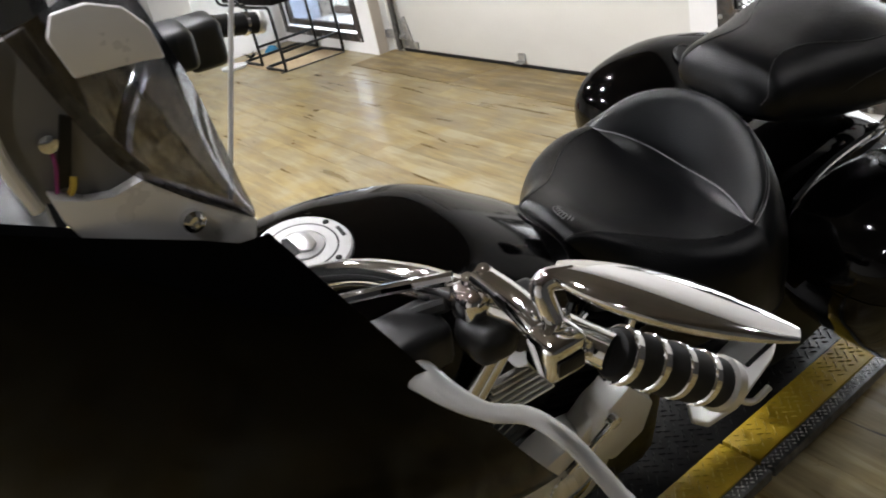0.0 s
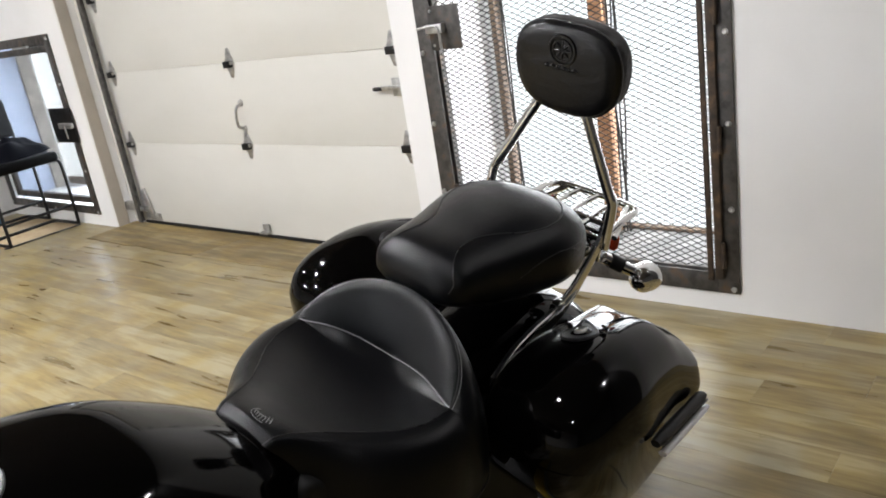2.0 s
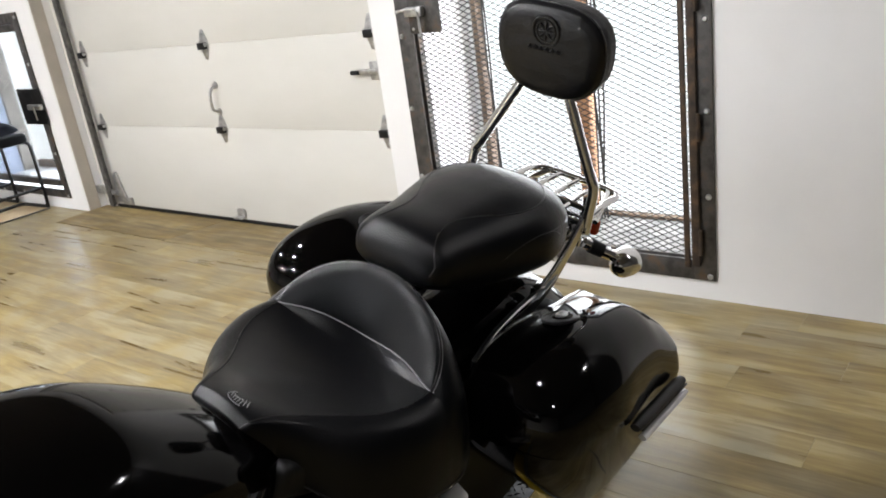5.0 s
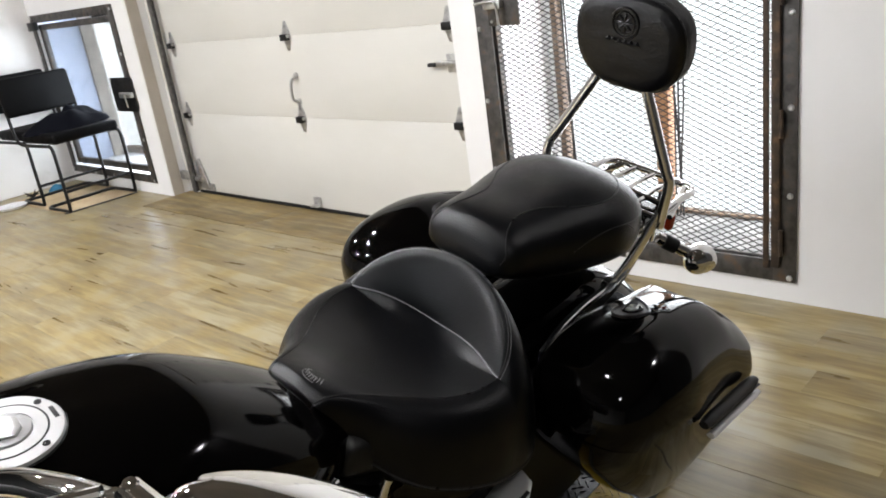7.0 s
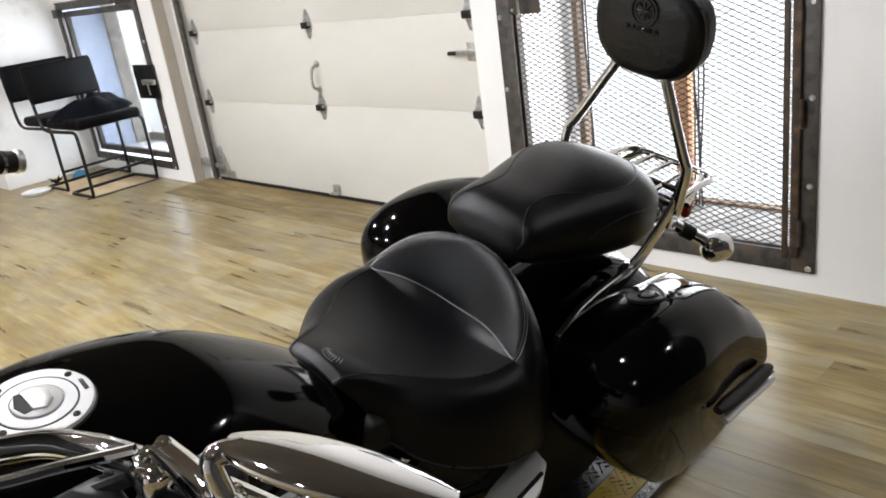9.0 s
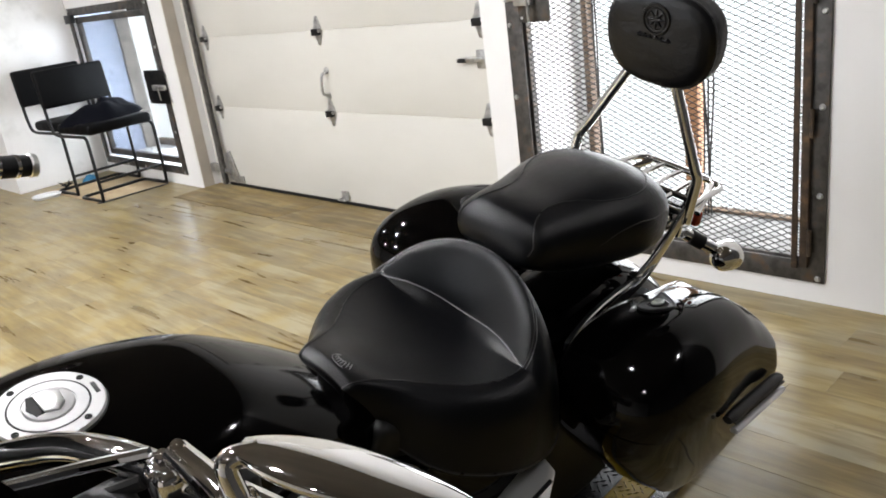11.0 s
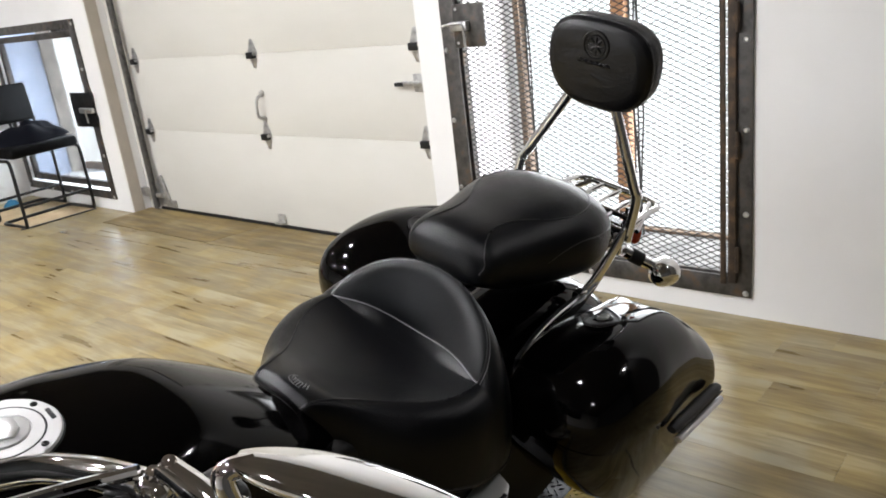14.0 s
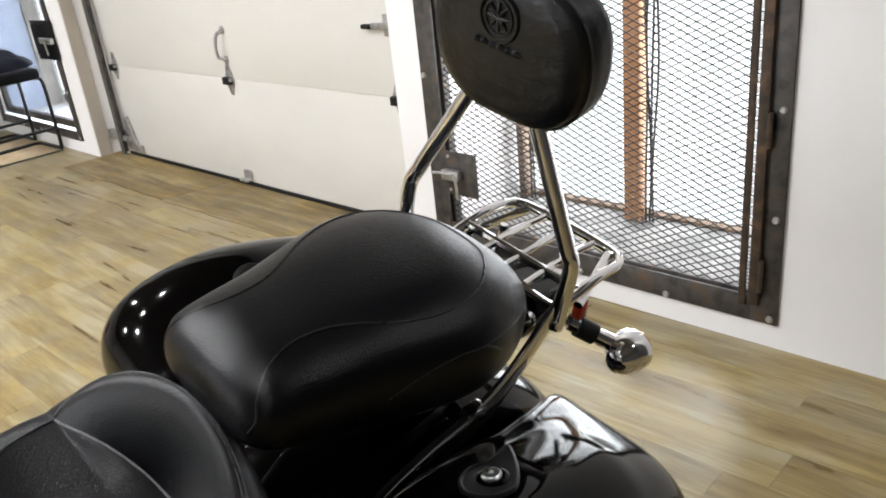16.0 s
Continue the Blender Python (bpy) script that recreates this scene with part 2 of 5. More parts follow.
M["bright_lug"] = material("worn_bright_lug", (0.75, 0.75, 0.74), 0.3, 0.8)
vary_rough(M["bright_lug"], 40, 0.25, 0.4)
M["bare_tread"] = material("bare_tread_plate", (0.36, 0.36, 0.36), 0.35, 0.9)
vary_colour(M["bare_tread"], 30, [(0.3, (0.12, 0.12, 0.12)), (0.7, (0.28, 0.28, 0.28))])


def wood(name, stops, rough):
    """Printed vinyl plank: grain along y, tone by plank."""
    m = material(name, (0.4, 0.3, 0.2), rough, 0, 0.0, 0.35)
    t, b, add, link = nodes_of(m)
    info, tc, mp, addv = add("ShaderNodeObjectInfo"), add("ShaderNodeTexCoord"), add("ShaderNodeMapping"), add("ShaderNodeVectorMath")
    scale = add("ShaderNodeVectorMath")
    scale.operation, addv.operation = "SCALE", "ADD"
    scale.inputs[0].default_value = (17.0, 31.0, 7.0)
    link(info.outputs["Random"], scale.inputs["Scale"])
    link(tc.outputs["Object"], addv.inputs[0])
    link(scale.outputs[0], addv.inputs[1])
    mp.inputs["Scale"].default_value = (11.0, 1.1, 1.0)
    link(addv.outputs[0], mp.inputs[0])
    n1, n2 = add("ShaderNodeTexNoise"), add("ShaderNodeTexNoise")
    n1.inputs["Scale"].default_value, n1.inputs["Detail"].default_value, n1.inputs["Roughness"].default_value = 1.5, 6, 0.55
    n1.inputs["Distortion"].default_value = 0.5
    n2.inputs["Scale"].default_value, n2.inputs["Detail"].default_value = 9.0, 4
    link(mp.outputs[0], n1.inputs["Vector"])
    link(mp.outputs[0], n2.inputs["Vector"])
    mix, sh = add("ShaderNodeMath"), add("ShaderNodeMath")
    mix.operation, sh.operation = "MULTIPLY_ADD", "MULTIPLY_ADD"
    mix.inputs[1].default_value = 0.25
    link(n2.outputs["Fac"], mix.inputs[0])
    link(n1.outputs["Fac"], mix.inputs[2])
    sh.inputs[1].default_value = 0.11
    link(info.outputs["Random"], sh.inputs[0])
    link(mix.outputs[0], sh.inputs[2])
    n3, blot = add("ShaderNodeTexNoise"), add("ShaderNodeMath")
    n3.inputs["Scale"].default_value, n3.inputs["Detail"].default_value = 3.2, 5
    blot.operation, blot.inputs[1].default_value = "MULTIPLY_ADD", 0.36
    link(addv.outputs[0], n3.inputs["Vector"])
    link(n3.outputs["Fac"], blot.inputs[0])
    link(sh.outputs[0], blot.inputs[2])
    r = ramp(m, blot.outputs[0], [(at + 0.18, c) for at, c in stops])
    # honey and grey patches in the print, then small dark scuffs
    n4, n5 = add("ShaderNodeTexNoise"), noise_tex(m, 17, 6, 0.7)
    n4.inputs["Scale"].default_value, n4.inputs["Detail"].default_value = 4.5, 3
    link(addv.outputs[0], n4.inputs["Vector"])
    tint = ramp(m, n4.outputs["Fac"], [(0.38, (1.0, 0.90, 0.64)), (0.62, (1.0, 1.0, 1.04))])
    scuff = ramp(m, n5.outputs["Fac"], [(0.27, (0.68, 0.64, 0.60)), (0.38, (1.0, 1.0, 1.0))])
    out = r.outputs[0]
    for layer in (tint, scuff):
        mul = add("ShaderNodeMix")
        mul.data_type, mul.blend_type = "RGBA", "MULTIPLY"
        mul.inputs[0].default_value = 1.0
        link(out, mul.inputs[6])
        link(layer.outputs[0], mul.inputs[7])
        out = mul.outputs[2]
    link(out, b.inputs["Base Color"])
    mr = add("ShaderNodeMapRange")
    mr.inputs["From Min"].default_value, mr.inputs["From Max"].default_value = 0.3, 0.9
    mr.inputs["To Min"].default_value, mr.inputs["To Max"].default_value = rough - 0.07, rough + 0.1
    link(n1.outputs["Fac"], mr.inputs["Value"])
    link(mr.outputs[0], b.inputs["Roughness"])
    relief(m, 0, 0.12, 0.001, source=n2.outputs["Fac"])
    return m


M["wood"] = wood("tan_vinyl_plank", [(0.38, (0.128, 0.097, 0.049)), (0.50, (0.176, 0.138, 0.071)), (0.60, (0.220, 0.178, 0.093)), (0.72, (0.280, 0.234, 0.128)), (0.88, (0.345, 0.30, 0.185))], 0.33)
M["mat"] = wood("worn_brown_threshold_board", [(0.42, (0.085, 0.063, 0.030)), (0.58, (0.165, 0.126, 0.062)), (0.72, (0.23, 0.182, 0.095)), (0.84, (0.31, 0.255, 0.145))], 0.55)


# ---- mesh helpers ----
def finish(name, bm, mat, parent=None, label="", smooth=True):
    me = bpy.data.meshes.new(name)
    bmesh.ops.recalc_face_normals(bm, faces=bm.faces)
    bm.to_mesh(me)
    bm.free()
    me.materials.append(M[mat])
    if smooth:
        me.polygons.foreach_set("use_smooth", [True] * len(me.polygons))
        me.set_sharp_from_angle(angle=radians(42))
    ob = new(name, me)
    if parent:
        ob.parent = parent
    if label:
        ob["label"] = label
    return ob


def part(name, bm, mat, parent, label="", smooth=True):
    return finish(name, bm, mat, parent, label, smooth)


def thing(name, label, category, m=Matrix(), group="", kind=""):
    ob = new(name)
    ob.matrix_world = m
    return tagged(ob, label, category, group, kind)


def box_bm(lo, hi, bevel=0.0, segments=2, bm=None):
    own = bm is None
    bm = bm or bmesh.new()
    x0, y0, z0 = lo
    x1, y1, z1 = hi
    v = [bm.verts.new(p) for p in ((x0, y0, z0), (x1, y0, z0), (x1, y1, z0), (x0, y1, z0), (x0, y0, z1), (x1, y0, z1), (x1, y1, z1), (x0, y1, z1))]
    f = [bm.faces.new([v[i] for i in q]) for q in ((3, 2, 1, 0), (4, 5, 6, 7), (0, 1, 5, 4), (1, 2, 6, 5), (2, 3, 7, 6), (3, 0, 4, 7))]
    if bevel:
        bmesh.ops.bevel(bm, geom=list({e for q in f for e in q.edges}), offset=bevel, segments=segments, profile=0.5, affect="EDGES")
    return bm


def grid_bm(f, nu, nv, closed=False, caps=False, bm=None):
    """A sheet of nu by nv quads through f(s, t), s and t from 0 to 1; closed: round in t."""
    bm = bm or bmesh.new()
    n = nv if closed else nv + 1
    rows = [[bm.verts.new(f(i / nu, j / nv)) for j in range(n)] for i in range(nu + 1)]
    for a, b in zip(rows, rows[1:]):
        for j in range(nv):
            k = (j + 1) % n
            bm.faces.new((a[j], a[k], b[k], b[j]))
    if caps:
        bm.faces.new(rows[0][::-1])
        bm.faces.new(rows[-1])
    return bm


def lerp_table(table, x):
    """Smooth value from rows of (x, value, ...)."""
    xs = [r[0] for r in table]
    if x <= xs[0]:
        return table[0][1:] if len(table[0]) > 2 else table[0][1]
    if x >= xs[-1]:
        return table[-1][1:] if len(table[0]) > 2 else table[-1][1]
    i = max(k for k in range(len(xs) - 1) if xs[k] <= x)
    h = xs[i + 1] - xs[i]
    s = (x - xs[i]) / h
    out = []
    for c in range(1, len(table[0])):
        y = [r[c] for r in table]
        m0 = (y[i + 1] - y[i - 1]) / (xs[i + 1] - xs[i - 1]) if i else (y[1] - y[0]) / h
        m1 = (y[i + 2] - y[i]) / (xs[i + 2] - xs[i]) if i + 2 < len(xs) else (y[-1] - y[-2]) / h
        out.append((2 * s**3 - 3 * s**2 + 1) * y[i] + (s**3 - 2 * s**2 + s) * h * m0 + (3 * s**2 - 2 * s**3) * y[i + 1] + (s**3 - s**2) * h * m1)
    return out if len(out) > 1 else out[0]


def curve_points(points, n=8, closed=False):
    """A Catmull-Rom line through the points."""
    p = [Vector(q) for q in points]
    if closed:
        p = [p[-1], *p, p[0], p[1]]
    else:
        p = [2 * p[0] - p[1], *p, 2 * p[-1] - p[-2]]
    out = []
    for a, b, c, d in zip(p, p[1:], p[2:], p[3:]):
        for k in range(n):
            s = k / n
            out.append(0.5 * (2 * b + (c - a) * s + (2 * a - 5 * b + 4 * c - d) * s * s + (3 * b - a - 3 * c + d) * s**3))
    if not closed:
        out.append(p[-2])
    return out


def tube_bm(points, radius, sides=10, closed=False, flat=1.0, bm=None, up=(0, 0, 1)):
    """A tube along points; radius: one number or one for each point; flat squeezes it across."""
    bm = bm or bmesh.new()
    n = len(points)
    pts = [Vector(p) for p in points]
    rad = radius if isinstance(radius, (list, tuple)) else [radius] * n
    rings, ref = [], Vector(up)
    for i, p in enumerate(pts):
        d = (pts[(i + 1) % n] - pts[i - 1]) if closed else (pts[min(i + 1, n - 1)] - pts[max(i - 1, 0)])
        d = d.normalized() if d.length > 1e-9 else Vector((0, 0, 1))
        side = d.cross(ref)
        side = side.normalized() if side.length > 1e-4 else d.cross(Vector((1, 0, 0))).normalized()
        over = side.cross(d).normalized()
        ref = over
        rings.append([bm.verts.new(p + rad[i] * (math.cos(a) * side + flat * math.sin(a) * over)) for a in (2 * math.pi * k / sides for k in range(sides))])
    pairs = list(zip(rings, rings[1:])) + ([(rings[-1], rings[0])] if closed else [])
    for a, b in pairs:
        for k in range(sides):
            bm.faces.new((a[k], a[(k + 1) % sides], b[(k + 1) % sides], b[k]))
    if not closed:
        bm.faces.new(rings[0][::-1])
        bm.faces.new(rings[-1])
    return bm


def disc_bm(centre, axis, profile, sides=32, bm=None):
    """A turned shape: profile rows of (radius, height along axis)."""
    bm = bm or bmesh.new()
    z = Vector(axis).normalized()
    x = z.orthogonal().normalized()
    y = z.cross(x)
    c = Vector(centre)
    rings = [[bm.verts.new(c + h * z + r * (math.cos(a) * x + math.sin(a) * y)) for a in (2 * math.pi * k / sides for k in range(sides))] for r, h in profile]
    for a, b in zip(rings, rings[1:]):
        for k in range(sides):
            bm.faces.new((a[k], a[(k + 1) % sides], b[(k + 1) % sides], b[k]))
    bm.faces.new(rings[0][::-1])
    bm.faces.new(rings[-1])
    return bm


def prism_bm(outline, x0, x1, axis="x", bevel=0.0, bm=None):
    """A flat outline of 2D points, drawn out along an axis."""
    bm = bm or bmesh.new()
    put = {"x": lambda a, b, c: (c, a, b), "y": lambda a, b, c: (a, c, b), "z": lambda a, b, c: (a, b, c)}[axis]
    lo = [bm.verts.new(put(a, b, x0)) for a, b in outline]
    hi = [bm.verts.new(put(a, b, x1)) for a, b in outline]
    n = len(lo)
    f = [bm.faces.new(lo[::-1]), bm.faces.new(hi)] + [bm.faces.new((lo[k], lo[(k + 1) % n], hi[(k + 1) % n], hi[k])) for k in range(n)]
    if bevel:
        bmesh.ops.bevel(bm, geom=list({e for q in f for e in q.edges}), offset=bevel, segments=2, profile=0.5, affect="EDGES")
    return bm


# ---- the room ----
WALL, BACK, DOOR = 2.912, 3.45, 3.058
RX0, RY0, RY1 = -4.5, -4.0, 10.5


def structure(name, bm, mat, label, category, smooth=False):
    return tagged(finish(name, bm, mat, smooth=smooth), label, category, kind="structure")


bm = bmesh.new()
for y0, y1, z0, z1 in ((-0.75, 0.96, 0, CEIL), (0.96, 2.262, 0, 0.122), (0.96, 2.262, 1.37, CEIL), (2.262, 2.462, 0, CEIL), (2.462, 5.45, 2.5, CEIL),
                       (5.45, 5.69, 0, CEIL), (5.69, 7.06, 0, 0.13), (5.69, 7.06, 1.37, CEIL), (7.56, RY1, 0, CEIL)):
    box_bm((WALL, y0, z0), (BACK, y1, z1), bm=bm)
box_bm((WALL, 7.06, 0), (3.402, 7.56, CEIL), bm=bm)
structure("wall_east", bm, "wall", "white painted plaster wall with barred windows and garage door", "wall")
# unseen end, coloured dark so the seat skirt has little bright wall to reflect
structure("wall_east_end", box_bm((WALL + 0.004, RY0, 0), (BACK, -0.752, CEIL)), "dark_wall", "unseen end of the window wall, made dark to dim reflections", "wall")
structure("wall_pier", box_bm((2.13, 7.14, 0), (WALL - 0.003, 8.5, CEIL), 0.006), "scuffed", "white painted wall pier with scuffs behind the stools", "wall")
structure("wall_north", box_bm((RX0, RY1, 0), (BACK, RY1 + 0.15, CEIL)), "wall", "plain white far end wall", "wall")
structure("wall_south", box_bm((RX0, RY0 - 0.15, 0), (BACK, RY0, CEIL)), "dark_wall", "unseen wall kept dark to dim reflections", "wall")
# unseen window, added to give pad and leather their bluish front highlights
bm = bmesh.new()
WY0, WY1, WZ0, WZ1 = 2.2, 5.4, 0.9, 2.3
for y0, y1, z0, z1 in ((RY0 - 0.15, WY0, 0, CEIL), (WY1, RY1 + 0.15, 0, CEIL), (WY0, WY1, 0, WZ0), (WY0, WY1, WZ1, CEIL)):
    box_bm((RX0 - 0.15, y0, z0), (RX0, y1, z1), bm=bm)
structure("wall_west", bm, "wall", "plain white unseen wall with the added window", "wall")
shop = thing("window_3", "unseen shop window, assumed from reflections, added to brighten the bike's front", "window", kind="structure")
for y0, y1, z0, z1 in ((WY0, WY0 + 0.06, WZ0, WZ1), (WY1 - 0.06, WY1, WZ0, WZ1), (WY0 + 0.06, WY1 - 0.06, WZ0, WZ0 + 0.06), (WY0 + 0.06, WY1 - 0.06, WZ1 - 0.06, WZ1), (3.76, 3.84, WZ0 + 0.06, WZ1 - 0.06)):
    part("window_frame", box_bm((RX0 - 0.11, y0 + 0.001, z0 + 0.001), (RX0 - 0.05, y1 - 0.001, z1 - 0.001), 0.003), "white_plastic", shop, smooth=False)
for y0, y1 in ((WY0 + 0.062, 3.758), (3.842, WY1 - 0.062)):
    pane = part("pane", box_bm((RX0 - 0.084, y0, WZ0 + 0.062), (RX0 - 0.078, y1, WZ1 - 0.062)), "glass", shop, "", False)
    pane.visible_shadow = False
structure("backdrop_west", box_bm((RX0 - 1.3, RY0, -0.155), (RX0 - 1.25, RY1, 5.0)), "daylight", "bright overcast glow outside the added west window", "sky")
structure("ceiling", box_bm((RX0, RY0, CEIL), (BACK, RY1, CEIL + 0.12)), "ceiling", "dark brown ceiling", "ceiling")
structure("ground", box_bm((-60, -60, -0.3), (60, 60, -0.16)), "sill", "bare ground outside the building", "ground")
structure("backdrop", box_bm((3.75, -6, -0.155), (3.80, 12, 5.0)), "daylight", "bright overcast daylight outside the windows", "sky")

# daylight that comes in through the two barred windows
area_light("window_daylight", (3.38, 1.61, 0.76), (0, 1.61, 0.5), 1.2, 1.22, WINDOW_WATTS, (0.93, 0.96, 1.0))
# this one comes from the added, unseen west window, for bluish highlights
area_light("window_daylight", (RX0 - 0.03, 3.8, 1.6), (0, 3.4, 1.2), 3.0, 1.25, ADDED_WINDOW_WATTS, (0.9, 0.93, 1.0))
area_light("window_daylight", (3.38, 6.22, 0.78), (0, 5.9, 0.5), 1.0, 1.15, 1.6 * WINDOW_WATTS, (0.82, 0.9, 1.0))


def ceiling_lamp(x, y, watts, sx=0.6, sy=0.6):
    t = thing("ceiling_lamp", "unseen white ceiling lamp with a glowing lens", "lamp", pose(x, y, CEIL), group="ceiling lamps")
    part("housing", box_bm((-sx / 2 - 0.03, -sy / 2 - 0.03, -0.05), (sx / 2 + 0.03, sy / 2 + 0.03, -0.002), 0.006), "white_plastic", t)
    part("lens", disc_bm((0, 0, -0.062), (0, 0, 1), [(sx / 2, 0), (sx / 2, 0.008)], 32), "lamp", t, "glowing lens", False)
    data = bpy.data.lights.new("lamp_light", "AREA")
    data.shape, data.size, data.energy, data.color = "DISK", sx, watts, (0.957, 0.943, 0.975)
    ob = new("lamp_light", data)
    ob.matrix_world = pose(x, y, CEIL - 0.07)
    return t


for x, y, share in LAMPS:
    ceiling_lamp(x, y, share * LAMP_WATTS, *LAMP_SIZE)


# ---- garage door ----
def hinge_plate_outline(s=1.0):
    return [(-0.012 * s, -0.10 * s), (0.012 * s, -0.10 * s), (0.045 * s, -0.015 * s), (0.045 * s, 0.015 * s), (0.012 * s, 0.10 * s), (-0.012 * s, 0.10 * s), (-0.045 * s, 0.015 * s), (-0.045 * s, -0.015 * s)]


door = thing("door_1", "closed cream sectional garage door with galvanised hinges", "garage door", kind="structure")
JOINTS = [0.024, 0.597, 1.085, 1.573, 2.061, 2.549]
DY0, DY1 = 2.475, 5.30
for z0, z1 in zip(JOINTS, JOINTS[1:]):
    sec = part("panel", box_bm((DOOR, DY0, z0 + 0.0006), (DOOR + 0.045, DY1, z1 - 0.0006), 0.0015), "door_paint", door)
part("bottom_seal", box_bm((DOOR - 0.006, DY0, 0.006), (DOOR + 0.05, DY1, 0.022), 0.003), "rubber", door, "dark rubber bottom seal")
for z in JOINTS[1:-1]:
    for y in (2.60, 3.89, 5.20):
        h = part("hinge", prism_bm(hinge_plate_outline(0.85), DOOR - 0.005, DOOR - 0.0005, bevel=0.001), "zinc", door, "galvanised diamond hinge")
        h.location = (0, y, z)
        k = part("knuckle", tube_bm([(DOOR - 0.02, -0.035, 0), (DOOR - 0.02, 0.035, 0)], 0.011, 10), "zinc", h)
        part("bracket", box_bm((DOOR - 0.034, -0.030, -0.026), (DOOR - 0.005, 0.030, 0.012), 0.004), "black_metal", h)
        for dz in (-0.055, 0.055):
            part("screw", disc_bm((DOOR - 0.005, 0, dz), (-1, 0, 0), [(0.008, 0), (0.007, 0.004)], 8), "zinc", h)
bm = tube_bm(curve_points([(DOOR - 0.006, 3.872, 0.845), (DOOR - 0.045, 3.868, 0.83), (DOOR - 0.055, 3.875, 0.78), (DOOR - 0.045, 3.885, 0.72), (DOOR - 0.006, 3.887, 0.70)], 6), 0.009, 8)
hd = part("handle", bm, "zinc", door, "bent metal pull handle")
for z in (0.85, 0.695):
    part("mount", disc_bm((DOOR - 0.001, 3.874 if z > 0.8 else 3.888, z), (-1, 0, 0), [(0.022, 0), (0.02, 0.006)], 14), "zinc", hd)
bm = box_bm((DOOR - 0.012, 2.575, 0.855), (DOOR - 0.001, 2.64, 0.945), 0.004)
lt = part("latch", bm, "zinc", door, "galvanised slide latch")
part("bolt", box_bm((DOOR - 0.03, 2.50, 0.888), (DOOR - 0.013, 2.70, 0.91), 0.004), "zinc", lt)
part("tip", box_bm((DOOR - 0.036, 2.70, 0.885), (DOOR - 0.012, 2.755, 0.905), 0.006), "rubber", lt, "black grip")
for y in (3.89,):
    br = part("bracket", box_bm((DOOR - 0.018, y - 0.03, 0.045), (DOOR - 0.001, y + 0.03, 0.095), 0.004), "zinc", door, "galvanised bottom bracket")
    part("lip", box_bm((DOOR - 0.05, y - 0.035, 0.038), (DOOR - 0.012, y + 0.035, 0.05), 0.003), "zinc", br)
br = part("bracket", box_bm((DOOR - 0.016, 5.08, 0.03), (DOOR - 0.001, 5.20, 0.085), 0.004), "zinc", door)
br = part("bracket", prism_bm([(5.13, 0.05), (5.25, 0.05), (5.25, 0.25), (5.20, 0.27)], DOOR - 0.02, DOOR - 0.004, bevel=0.003), "zinc", door, "galvanised corner bracket")
part("roller", tube_bm([(DOOR - 0.03, 5.20, 0.12), (DOOR - 0.03, 5.30, 0.12)], 0.02, 14), "zinc", br)

for y, s in ((5.285, 1), (2.452, -1)):
    tr = thing("door_track", "dark galvanised vertical garage door track", "track", group="door tracks")
    part("channel", prism_bm([(DOOR - 0.055, y - 0.02 * s), (DOOR - 0.045, y - 0.02 * s), (DOOR - 0.045, y + 0.02 * s), (DOOR - 0.008, y + 0.02 * s), (DOOR - 0.008, y + 0.028 * s), (DOOR - 0.055, y + 0.028 * s)] if s > 0 else
                             [(DOOR - 0.02, 2.463), (DOOR - 0.008, 2.463), (DOOR - 0.008, 2.474), (DOOR - 0.02, 2.474)], 0.02, 2.45, "z"), "dark_zinc", tr, smooth=False)
    if s > 0:
        for z in (0.14, 2.0):
            part("bracket", box_bm((DOOR - 0.052, y + 0.028, z - 0.03), (DOOR - 0.02, 5.449, z + 0.03), 0.003), "zinc", tr)
bm = box_bm((DOOR + 0.001, 5.302, 0.0), (DOOR + 0.05, 5.449, 2.5))
structure("trim", bm, "door_paint", "cream painted door jamb beside the track", "trim")
structure("trim", box_bm((WALL + 0.004, 5.440, 0.0), (DOOR - 0.058, 5.4485, 2.499)), "shaded_tan", "reveal beside the garage door, tan with its shade painted in", "trim")


